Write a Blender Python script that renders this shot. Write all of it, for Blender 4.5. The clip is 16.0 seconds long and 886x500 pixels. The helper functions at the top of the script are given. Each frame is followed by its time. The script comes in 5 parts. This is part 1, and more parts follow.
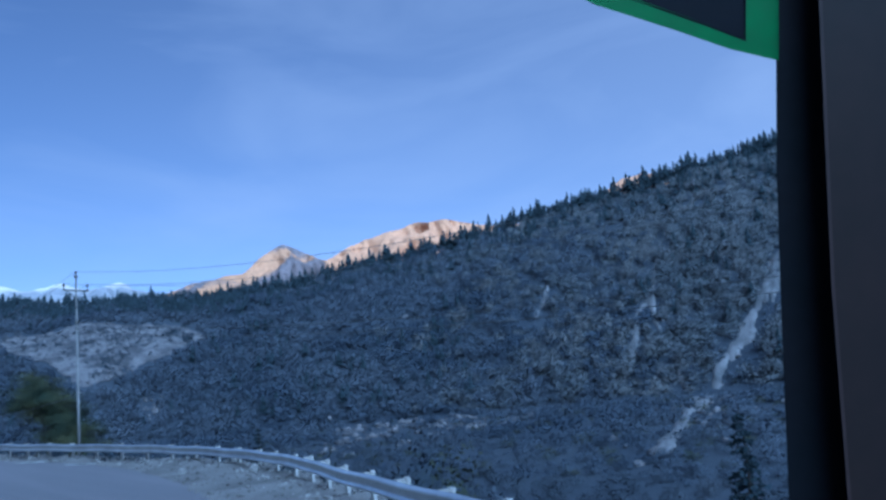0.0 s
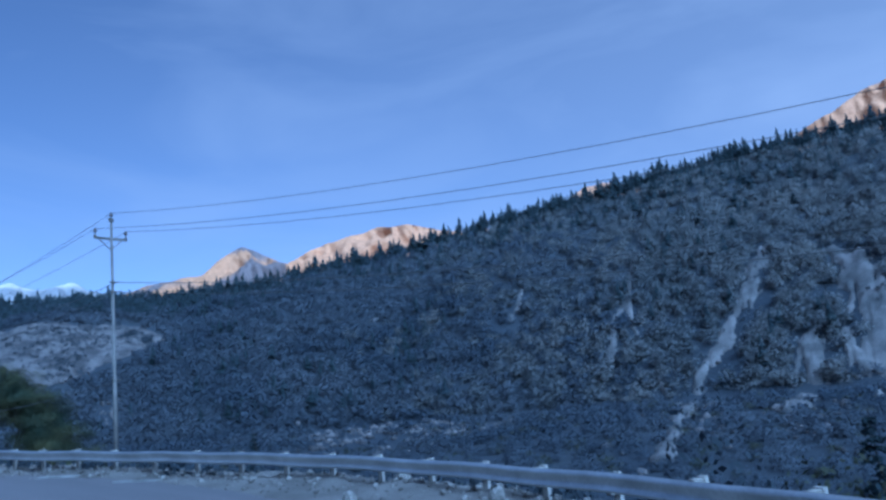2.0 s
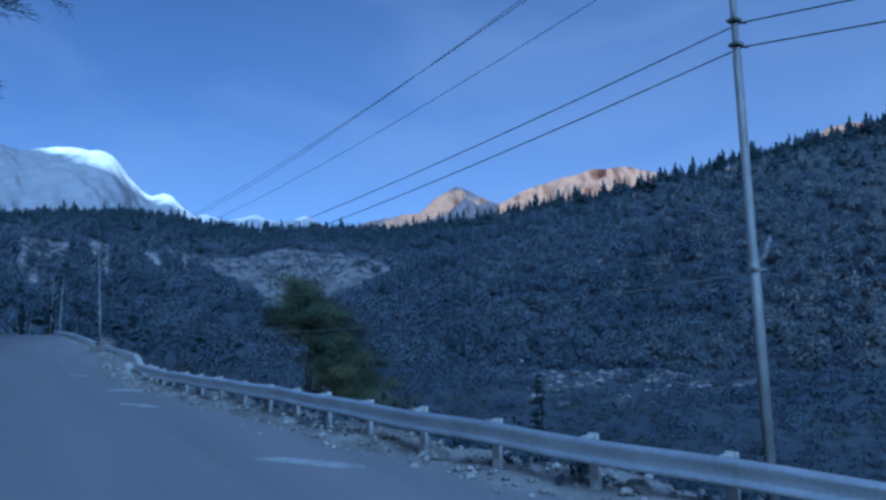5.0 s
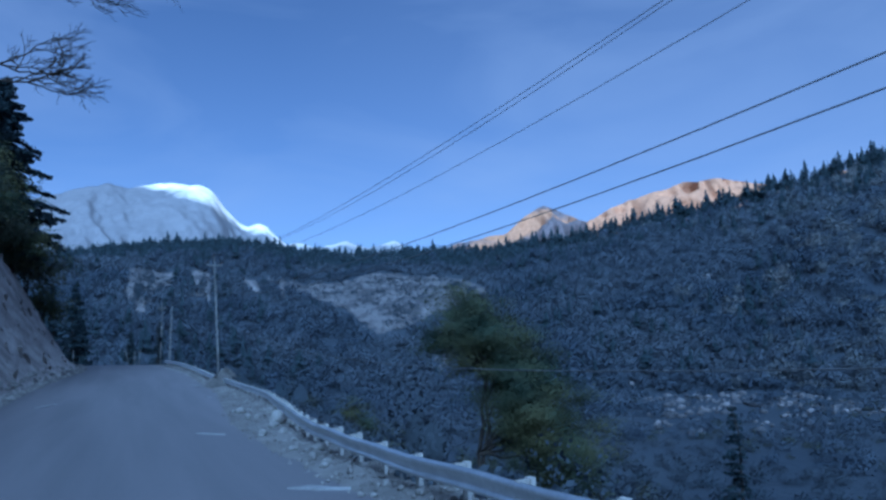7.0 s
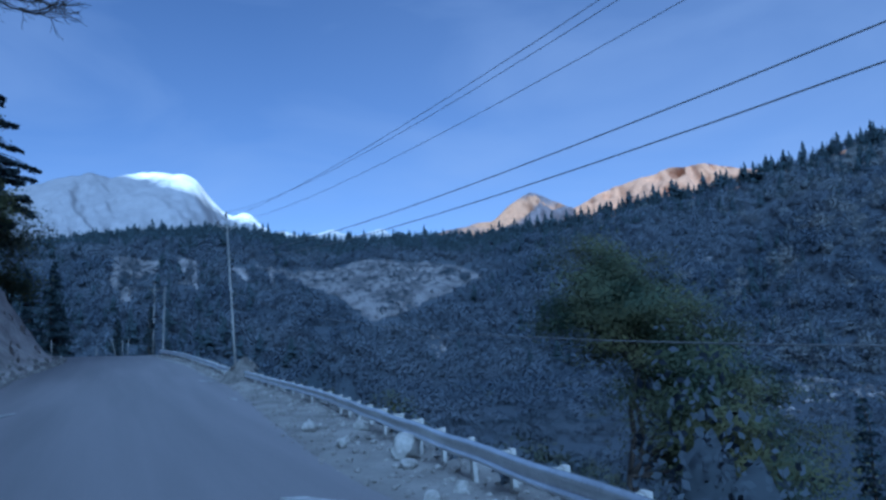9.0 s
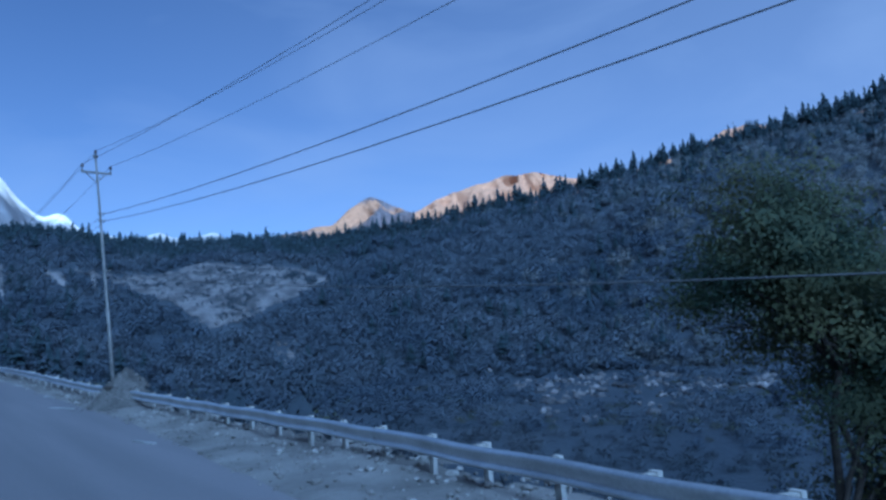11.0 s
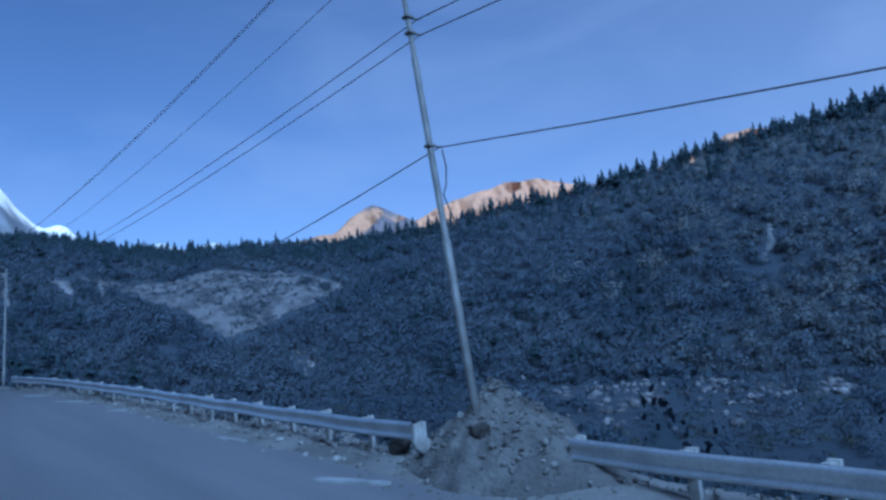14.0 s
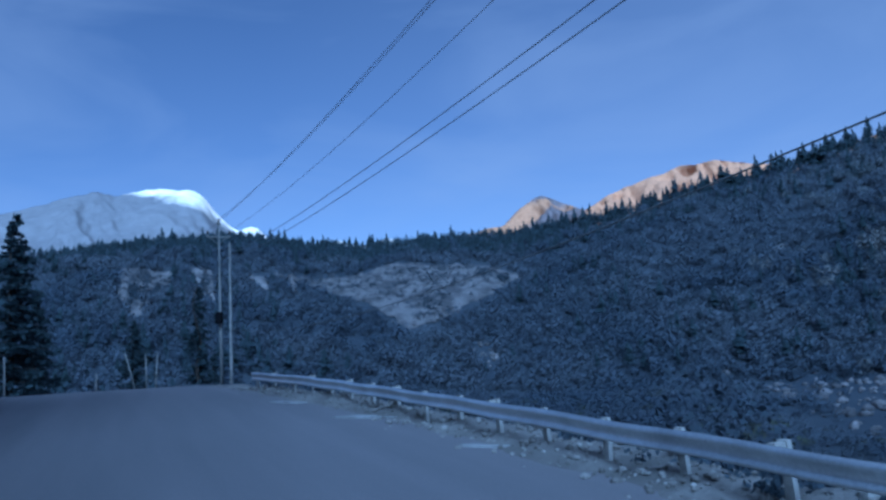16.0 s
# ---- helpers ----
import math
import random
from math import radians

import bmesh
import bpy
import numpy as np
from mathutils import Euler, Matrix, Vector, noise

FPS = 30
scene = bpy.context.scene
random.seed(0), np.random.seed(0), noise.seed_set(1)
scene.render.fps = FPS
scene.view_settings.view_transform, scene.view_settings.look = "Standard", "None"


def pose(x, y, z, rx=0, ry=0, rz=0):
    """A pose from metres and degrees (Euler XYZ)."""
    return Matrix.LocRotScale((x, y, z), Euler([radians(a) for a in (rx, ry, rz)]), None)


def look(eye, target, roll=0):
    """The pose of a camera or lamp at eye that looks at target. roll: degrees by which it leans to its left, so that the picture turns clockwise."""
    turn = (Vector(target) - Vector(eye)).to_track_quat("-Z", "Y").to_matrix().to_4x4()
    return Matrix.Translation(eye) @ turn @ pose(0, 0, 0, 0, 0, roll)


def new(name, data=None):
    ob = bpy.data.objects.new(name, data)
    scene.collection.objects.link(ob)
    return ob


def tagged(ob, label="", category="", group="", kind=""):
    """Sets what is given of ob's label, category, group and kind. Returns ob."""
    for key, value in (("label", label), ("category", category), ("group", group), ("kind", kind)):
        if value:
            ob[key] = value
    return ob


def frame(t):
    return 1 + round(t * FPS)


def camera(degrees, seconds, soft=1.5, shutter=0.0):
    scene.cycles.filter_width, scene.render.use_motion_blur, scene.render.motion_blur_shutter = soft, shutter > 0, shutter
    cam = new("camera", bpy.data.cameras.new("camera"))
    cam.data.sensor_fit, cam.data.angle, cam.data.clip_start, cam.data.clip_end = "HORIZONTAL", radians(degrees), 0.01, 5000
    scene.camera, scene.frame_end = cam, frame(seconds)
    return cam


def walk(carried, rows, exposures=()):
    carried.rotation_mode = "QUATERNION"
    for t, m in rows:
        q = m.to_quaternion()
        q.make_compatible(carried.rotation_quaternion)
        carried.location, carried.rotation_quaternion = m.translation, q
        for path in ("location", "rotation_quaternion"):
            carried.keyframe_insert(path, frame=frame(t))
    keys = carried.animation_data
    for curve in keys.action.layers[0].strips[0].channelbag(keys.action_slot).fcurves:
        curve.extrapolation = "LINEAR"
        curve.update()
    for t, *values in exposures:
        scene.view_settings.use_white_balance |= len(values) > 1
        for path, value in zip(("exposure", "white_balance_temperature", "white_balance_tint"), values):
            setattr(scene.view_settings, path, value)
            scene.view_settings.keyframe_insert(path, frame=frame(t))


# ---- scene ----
cam = camera(62.6, 16.0, soft=2.8)
# seconds, place, then turn to the left, tilt up and lean in degrees
PATH = [
    (0.0, 13.099, -17.241, -0.413, 0.66, 11.58, 5.42),
    (0.5, 10.925, -14.987, -0.371, 0.76, 12.01, 6.38),
    (1.0, 8.893, -12.681, -0.321, 0.00, 12.54, 6.11),
    (1.5, 7.080, -10.276, -0.266, -1.64, 12.37, 5.60),
    (2.0, 5.362, -7.797, -0.209, -2.54, 11.75, 5.09),
    (2.5, 3.712, -5.192, -0.156, -2.61, 10.85, 4.81),
    (3.0, 1.950, -2.567, -0.089, -0.24, 10.05, 4.32),
    (3.5, -0.000, -0.000, 0.000, 4.22, 9.12, 3.02),
    (4.0, -2.040, 2.624, 0.086, 8.19, 7.94, 1.75),
    (6.5, -13.830, 15.904, 1.065, 18.10, 9.04, 0.61),
    (7.0, -16.247, 18.384, 1.141, 20.16, 9.77, 1.05),
    (7.5, -18.676, 20.838, 1.203, 21.69, 10.12, 1.45),
    (8.0, -21.112, 23.302, 1.269, 22.13, 10.05, 1.69),
    (8.5, -23.497, 25.826, 1.321, 21.10, 9.42, 1.61),
    (9.0, -25.997, 28.404, 1.376, 19.16, 8.79, 1.71),
    (9.5, -28.555, 31.078, 1.444, 16.43, 8.42, 2.63),
    (10.0, -31.060, 33.795, 1.529, 13.39, 8.25, 3.54),
    (12.5, -43.705, 46.240, 1.856, 0.60, 9.11, 2.50),
    (13.0, -46.262, 48.931, 2.014, 1.08, 9.07, 2.96),
    (13.5, -48.824, 51.640, 2.168, 3.48, 9.10, 3.47),
    (14.0, -51.355, 54.407, 2.327, 6.73, 9.24, 4.16),
    (14.5, -53.818, 57.160, 2.508, 10.43, 9.21, 4.69),
    (15.0, -56.315, 59.869, 2.687, 14.08, 9.24, 4.87),
    (15.5, -58.800, 62.600, 2.882, 17.40, 9.35, 4.53),
    (16.0, -61.237, 65.314, 3.093, 19.94, 9.51, 3.59),
]
walk(cam, [(t, pose(x, y, z, 90 + pitch, roll, yaw)) for t, x, y, z, yaw, pitch, roll in PATH],
     [(0.0, 0.8, 4700, 13), (0.5, 0.84, 4620, 13), (1.0, 0.48, 4330, 12), (1.5, 0.62, 4500, 13), (2.0, 0.72, 4560, 13), (2.5, 0.62, 4430, 12), (3.0, 0.7, 4560, 13), (3.5, 0.44, 4400, 12), (4.0, 0.33, 4320, 11),
      (6.5, 0.46, 4460, 12), (7.0, 0.54, 4540, 12), (9.0, 0.56, 4560, 12), (10.0, 0.52, 4540, 12), (12.5, 0.64, 4480, 12), (13.0, 0.76, 4650, 13), (13.5, 0.78, 4650, 13), (14.0, 0.5, 4500, 13), (14.5, 0.42, 4480, 12), (16.0, 0.43, 4480, 12)])

# ---- daylight: an added mountain behind shades the valley; a wide, cool sun lamp stands in for the glow of the sky round the hidden sun ----
world = bpy.data.worlds.new("sky")
scene.world = world
world.use_nodes = True
SUN_EL, SUN_AZ = 33.0, 20.0          # the light travels towards this bearing left of +y
wn, wl = world.node_tree.nodes, world.node_tree.links
wn.clear()
sky = wn.new("ShaderNodeTexSky")
sky.sky_type, sky.sun_disc = "NISHITA", False
sky.sun_elevation, sky.sun_rotation = radians(SUN_EL), radians(180 - SUN_AZ)
sky.altitude, sky.air_density, sky.dust_density, sky.ozone_density = 2500, 1.0, 1.5, 1.2
# thin streaks of high cloud, with haze low down and to the east
coords, stretch = wn.new("ShaderNodeTexCoord"), wn.new("ShaderNodeMapping")
stretch.inputs["Scale"].default_value = (2.2, 3.4, 7.0)
stretch.inputs["Rotation"].default_value = (0.2, 0.5, 0.4)
wisps, ramp, veil = wn.new("ShaderNodeTexNoise"), wn.new("ShaderNodeMapRange"), wn.new("ShaderNodeMixRGB")
wisps.inputs["Scale"].default_value, wisps.inputs["Detail"].default_value, wisps.inputs["Distortion"].default_value = 1.1, 7, 0.5
ramp.inputs["From Min"].default_value, ramp.inputs["From Max"].default_value = 0.42, 0.85
ramp.inputs["To Min"].default_value, ramp.inputs["To Max"].default_value = 0.0, 0.4
veil.inputs["Color2"].default_value = (4.1, 4.9, 6.0, 1)
back, out = wn.new("ShaderNodeBackground"), wn.new("ShaderNodeOutputWorld")
back.inputs["Strength"].default_value = 0.068
wl.new(coords.outputs["Generated"], stretch.inputs["Vector"])
wl.new(stretch.outputs["Vector"], wisps.inputs["Vector"])
wl.new(wisps.outputs["Fac"], ramp.inputs["Value"])
split, low, east, both, all_ = (wn.new("ShaderNodeSeparateXYZ"), wn.new("ShaderNodeMapRange"), wn.new("ShaderNodeMapRange"), wn.new("ShaderNodeMath"), wn.new("ShaderNodeMath"))
low.inputs["From Min"].default_value, low.inputs["From Max"].default_value, low.inputs["To Min"].default_value, low.inputs["To Max"].default_value = 0.1, 0.6, 0.12, 0.0
east.inputs["From Min"].default_value, east.inputs["From Max"].default_value, east.inputs["To Min"].default_value, east.inputs["To Max"].default_value = -0.5, 0.7, 0.0, 0.42
wl.new(coords.outputs["Generated"], split.inputs["Vector"])
wl.new(split.outputs["Z"], low.inputs["Value"]), wl.new(split.outputs["X"], east.inputs["Value"])
wl.new(low.outputs["Result"], both.inputs[0]), wl.new(east.outputs["Result"], both.inputs[1])
wl.new(both.outputs["Value"], all_.inputs[0]), wl.new(ramp.outputs["Result"], all_.inputs[1])
wl.new(all_.outputs["Value"], veil.inputs["Fac"])
wl.new(sky.outputs["Color"], veil.inputs["Color1"])
wl.new(veil.outputs["Color"], back.inputs["Color"])
wl.new(back.outputs["Background"], out.inputs["Surface"])
# broad blue-tinted lamp, added as fill for the shaded valley
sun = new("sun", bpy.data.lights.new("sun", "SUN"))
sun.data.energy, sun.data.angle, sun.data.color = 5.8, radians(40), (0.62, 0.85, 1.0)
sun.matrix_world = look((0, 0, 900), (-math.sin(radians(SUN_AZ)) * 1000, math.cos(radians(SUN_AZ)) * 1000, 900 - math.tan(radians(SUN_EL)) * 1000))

# ---- the lie of the land: s runs along the road, n to its right ----
DS, DN = (-0.68527, 0.72829), (0.72829, 0.68527)


def xy(s, n):
    return s * DS[0] + n * DN[0], s * DS[1] + n * DN[1]


def sn(x, y):
    return x * DS[0] + y * DS[1], x * DN[0] + y * DN[1]


def smooth_table(xs, ys, width):
    """A table made smooth: sampled, and run through a bell curve."""
    step = width / 6
    gx = np.arange(xs[0] - 4 * width, xs[-1] + 4 * width, step)
    k = np.exp(-0.5 * (np.arange(-18, 19) / 6) ** 2)
    gy = np.convolve(np.pad(np.interp(gx, xs, ys), 18, mode="edge"), k / k.sum(), "valid")
    return lambda v: np.interp(v, gx, gy)


def mix(a, b, t):
    return a + (b - a) * t


def step01(v, a, b):
    t = np.clip((v - a) / (b - a), 0, 1)
    return t * t * (3 - 2 * t)


def lattice(ix, iy, seed):
    h = np.sin(ix * 127.1 + iy * 311.7 + seed * 74.7) * 43758.5453
    return h - np.floor(h)


def bumps(x, y, size, octaves=4, seed=0):
    """Value noise between -1 and 1."""
    x, y = np.asarray(x, float) / size, np.asarray(y, float) / size
    total, amp, norm = 0.0, 1.0, 0.0
    for o in range(octaves):
        ix, iy = np.floor(x), np.floor(y)
        fx, fy = x - ix, y - iy
        fx, fy = fx * fx * (3 - 2 * fx), fy * fy * (3 - 2 * fy)
        a = mix(lattice(ix, iy, seed + o), lattice(ix + 1, iy, seed + o), fx)
        b = mix(lattice(ix, iy + 1, seed + o), lattice(ix + 1, iy + 1, seed + o), fx)
        total, norm = total + amp * (mix(a, b, fy) * 2 - 1), norm + amp
        x, y, amp = x * 2.03 + 17.3, y * 2.03 + 5.1, amp * 0.5
    return total / norm


road_z = smooth_table([-60, -21, 0, 3, 21, 31, 46, 64, 75, 89.5, 110, 122, 132, 160, 260, 400],
                      [-2.9, -2.6, -2.2, -2.1, -1.15, -0.93, -0.67, -0.34, 0.13, 0.89, 2.2, 3.0, 3.25, 2.6, -4, -8], 3)
rail_n = smooth_table([-40, -20, -8, -4, 0, 4, 8, 11, 15, 18, 22, 28, 32, 37, 44, 50, 55, 60, 65, 70, 80, 86, 97, 103, 110, 115, 121, 140],
                      [-4, 3, 7.0, 8.6, 9.6, 10, 9.6, 8.9, 7.8, 6.9, 6.2, 5.9, 5.45, 5.1, 5.3, 6.0, 6.6, 7.2, 7.8, 7.9, 7.7, 7.3, 7.05, 6.9, 6.45, 6.0, 4.7, -1], 1.2)
edge_right = smooth_table([-60, -40, -20, -8, -2.5, 1.6, 6, 9, 12, 14, 18, 24, 31, 37, 45, 53, 57, 60, 64, 69, 79, 88, 93, 97, 101, 106, 110, 119, 132, 150],
                          [-12, -5.5, 1.5, 4.9, 6.3, 7.5, 8.1, 8.2, 8.0, 7.5, 6.45, 5.55, 5.0, 4.65, 4.3, 4.45, 4.7, 5.0, 5.4, 5.8, 6.5, 6.5, 6.5, 6.45, 6.55, 6.35, 6.0, 4.9, 3.0, -4], 1.2)
edge_left = smooth_table([-60, -20, 0, 20, 60, 87, 105, 112, 125, 150], [-22, -8.5, -6, -5.2, -5.4, -5.5, -4.1, -3.3, -4.5, -14], 4)
cliff_top = smooth_table([-60, 40, 68, 87, 100, 112, 125, 140], [15, 15, 14.5, 13.5, 11, 6, 1.5, 0.4], 4)
massif = smooth_table([-3000, 30, 90, 135, 3000], [1, 1, 0.55, 0, 0], 8)

# the hillside across the valley, by the bearing left of +y
ridge_el = smooth_table([-75, -60, -34, -28, -21, -13, -7.7, -3, 3, 7.4, 12, 16, 20.5, 28.4, 32, 36.6, 40.7, 44.7, 47.3, 55, 75],
                        [17, 17, 16.7, 16.75, 16.05, 14.95, 14.4, 13.3, 12.1, 11.65, 10.6, 10.2, 10.15, 9.65, 10.2, 10.7, 10.3, 9.8, 9.3, 8.6, 8], 1.0)
ridge_r = smooth_table([-75, -34, -13, 3, 12, 20, 30, 37, 47, 75], [560, 600, 630, 660, 690, 740, 790, 760, 700, 640], 4)
foot_r = smooth_table([-75, -34, -13, 3, 12, 25, 35, 44, 75], [270, 285, 330, 385, 400, 430, 420, 375, 330], 4)
TREE = 12.0


def hill(az, r):
    rr, rf = ridge_r(az), foot_r(az)
    zr = rr * np.tan(np.radians(ridge_el(az))) - TREE
    u = np.clip((r - rf) / (rr - rf), 0, 1)
    folds = bumps(az * 10, r * 0.35, 60, 4, 3) * 13 * step01(u, 0.02, 0.3) * step01(1 - u, 0.0, 0.25)
    z = -10 + (zr + 10) * u ** 0.95 + folds
    return z - np.maximum(r - rr, 0) * 0.3


def heap_h(s, n):
    """Spoil heaped round the pole in the gap of the rail, with a long flank towards the rail's start."""
    along = np.where(s < 84.1, (84.1 - s) / 2.5, (s - 84.1) / 1.8)
    d = np.sqrt(along ** 2 + ((n - 7.75) / 1.45) ** 2) * (1 + 0.16 * bumps(s, n, 1.3, 3, 9))
    up = np.maximum(0, 1 - d)
    return 1.27 * up ** 1.05 + (bumps(s, n, 0.6, 4, 19) * 0.3 + (1 - 2 * np.abs(bumps(s, n, 0.34, 3, 23))) * 0.1) * step01(up, 0.02, 0.3)


def ground_z(s, n):
    x, y = xy(s, n)
    r, az = np.hypot(x, y), np.degrees(np.arctan2(-x, y))
    z0, er, el = road_z(s), np.maximum(rail_n(s), edge_right(s)) + 0.7, edge_left(s) - 0.6
    # the bank below the rail, and the valley floor
    m = np.maximum(n - er, 0)
    bank = z0 - np.where(m < 2.5, 0.13 * m * m, 0.81 + 0.66 * (m - 2.5)) + bumps(x, y, 9, 4, 1) * 1.6 * step01(m, 1, 14)
    floor = mix(-21, -10, step01(r, 70, foot_r(np.clip(az, -75, 75)))) + bumps(x, y, 40, 4, 2) * 2.0
    right = np.maximum(bank, floor)
    right = np.maximum(right, np.where((r > foot_r(np.clip(az, -75, 75))), hill(np.clip(az, -75, 75), r) , -1e3))
    right = np.where(r > ridge_r(np.clip(az, -75, 75)), np.maximum(hill(np.clip(az, -75, 75), r), -20), right)
    # the cut rock face, and the mountain over it
    k = np.maximum(el - n, 0)
    top = cliff_top(s) * step01(k, -0.5, 6.0) ** 0.9
    strata = 2.3 * k + 0.2 * s
    rough = ((1 - 2 * np.abs(bumps(strata, s * 0.16, 1.9, 4, 4))) * 1.0 - 0.4 + bumps(s * 0.6, k * 1.5, 1.9, 4, 14) * 0.6) * step01(k, 0.3, 3) + bumps(x, y, 25, 3, 6) * 2 * step01(k, 8, 30)
    left = z0 + top + rough + massif(s) * 0.5 * np.clip(k - 7, 0, 110)
    left = mix(left, right, step01(s, 135, 260) * step01(k, 0, 40))
    z = np.where(n > er, right, np.where(n < el, left, z0))
    z = mix(z, right, step01(s, 150, 190))
    # the roadside: a shoulder of gravel, uneven
    shoulder = step01(n, edge_right(s) - 0.1, edge_right(s) + 0.5) + step01(-n, -edge_left(s) - 0.1, -edge_left(s) + 0.4)
    z = z + (bumps(x, y, 1.6, 4, 7) * 0.14 + 0.05) * np.minimum(shoulder, 1) * step01(50 - m, 0, 30)
    berm = np.exp(-((n - rail_n(s) - 0.1) / 0.75) ** 2) * (0.03 + 0.22 * bumps(s, n, 1.1, 4, 71)) * step01(s, -25, -12) * step01(122 - s, 0, 3)
    return z + np.maximum(berm, -0.05) + heap_h(s, n)


def gz(s, n):
    return float(ground_z(np.array([float(s)]), np.array([float(n)]))[0])

# ---- materials ----
def material(name, base, other=None, scale=4.0, rough=0.85, bump=0.3, fine=None, metal=0.0, island=0.0, detail=8.0, spread=(0.35, 0.65), gloss=0.3, leaf=0.0, lit_snowline=None, along=None, stretch=26):
    """Two tones mixed by noise at a broad scale, grain at a fine one, and relief. island: how much each piece differs."""
    m = bpy.data.materials.new(name)
    m.use_nodes = True
    nt = m.node_tree
    b = nt.nodes["Principled BSDF"]
    b.inputs["Roughness"].default_value, b.inputs["Metallic"].default_value = rough, metal
    b.inputs["Specular IOR Level"].default_value = gloss
    tc = nt.nodes.new("ShaderNodeTexCoord")
    n1, n2 = nt.nodes.new("ShaderNodeTexNoise"), nt.nodes.new("ShaderNodeTexNoise")
    n1.inputs["Scale"].default_value, n1.inputs["Detail"].default_value = scale, detail
    n2.inputs["Scale"].default_value, n2.inputs["Detail"].default_value = fine or scale * 9, 6
    for n in (n1, n2):
        nt.links.new(tc.outputs["Object"], n.inputs["Vector"])
    if along is not None:
        drawn = nt.nodes.new("ShaderNodeMapping")
        drawn.vector_type = "TEXTURE"
        drawn.inputs["Rotation"].default_value, drawn.inputs["Scale"].default_value = along, (stretch, 1, 1)
        nt.links.new(tc.outputs["Object"], drawn.inputs["Vector"]), nt.links.new(drawn.outputs["Vector"], n1.inputs["Vector"])
    ramp_ = nt.nodes.new("ShaderNodeMapRange")
    ramp_.inputs["From Min"].default_value, ramp_.inputs["From Max"].default_value = spread
    broad = n1.outputs["Fac"]
    if lit_snowline:
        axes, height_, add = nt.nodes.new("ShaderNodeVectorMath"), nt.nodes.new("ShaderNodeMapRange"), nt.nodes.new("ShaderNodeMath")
        # white by height: far snow and the painted sunlit crest, lower eastwards
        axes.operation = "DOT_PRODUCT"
        axes.inputs[1].default_value = (lit_snowline[2] * math.cos(radians(40)), lit_snowline[2] * math.sin(radians(40)), 1)
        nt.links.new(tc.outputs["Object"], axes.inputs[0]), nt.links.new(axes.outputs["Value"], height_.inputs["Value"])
        height_.inputs["From Min"].default_value, height_.inputs["From Max"].default_value = lit_snowline[:2]
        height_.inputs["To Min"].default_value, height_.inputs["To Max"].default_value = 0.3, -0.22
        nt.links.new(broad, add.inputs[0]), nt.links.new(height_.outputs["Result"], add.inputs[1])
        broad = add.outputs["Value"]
    nt.links.new(broad, ramp_.inputs["Value"])
    two = nt.nodes.new("ShaderNodeMixRGB")
    other = other or tuple(c * 0.7 for c in base)
    two.inputs["Color1"].default_value, two.inputs["Color2"].default_value = (*base, 1), (*other, 1)
    nt.links.new(ramp_.outputs["Result"], two.inputs["Fac"])
    grain = nt.nodes.new("ShaderNodeMapRange")
    grain.inputs["To Min"].default_value, grain.inputs["To Max"].default_value = 0.72, 1.28
    nt.links.new(n2.outputs["Fac"], grain.inputs["Value"])
    hsv = nt.nodes.new("ShaderNodeHueSaturation")
    nt.links.new(two.outputs["Color"], hsv.inputs["Color"])
    value = grain.outputs["Result"]
    if island:
        geo, spread_ = nt.nodes.new("ShaderNodeNewGeometry"), nt.nodes.new("ShaderNodeMapRange")
        spread_.inputs["To Min"].default_value, spread_.inputs["To Max"].default_value = 1 - island, 1 + island
        nt.links.new(geo.outputs["Random Per Island"], spread_.inputs["Value"])
        mul = nt.nodes.new("ShaderNodeMath")
        mul.operation = "MULTIPLY"
        nt.links.new(value, mul.inputs[0]), nt.links.new(spread_.outputs["Result"], mul.inputs[1])
        value = mul.outputs["Value"]
        hue = nt.nodes.new("ShaderNodeMapRange")
        hue.inputs["To Min"].default_value, hue.inputs["To Max"].default_value = 0.5 - island * 0.09, 0.5 + island * 0.05
        nt.links.new(geo.outputs["Random Per Island"], hue.inputs["Value"])
        nt.links.new(hue.outputs["Result"], hsv.inputs["Hue"])
    nt.links.new(value, hsv.inputs["Value"])
    nt.links.new(hsv.outputs["Color"], b.inputs["Base Color"])
    if leaf:
        thin, blend_, end = nt.nodes.new("ShaderNodeBsdfTranslucent"), nt.nodes.new("ShaderNodeMixShader"), nt.nodes["Material Output"]
        blend_.inputs["Fac"].default_value = leaf
        nt.links.new(hsv.outputs["Color"], thin.inputs["Color"])
        nt.links.new(b.outputs["BSDF"], blend_.inputs[1]), nt.links.new(thin.outputs["BSDF"], blend_.inputs[2])
        nt.links.new(blend_.outputs["Shader"], end.inputs["Surface"])
    if bump:
        bp = nt.nodes.new("ShaderNodeBump")
        bp.inputs["Strength"].default_value, bp.inputs["Distance"].default_value = bump, 0.5 / scale
        nt.links.new(n2.outputs["Fac"], bp.inputs["Height"])
        nt.links.new(bp.outputs["Normal"], b.inputs["Normal"])
    return m


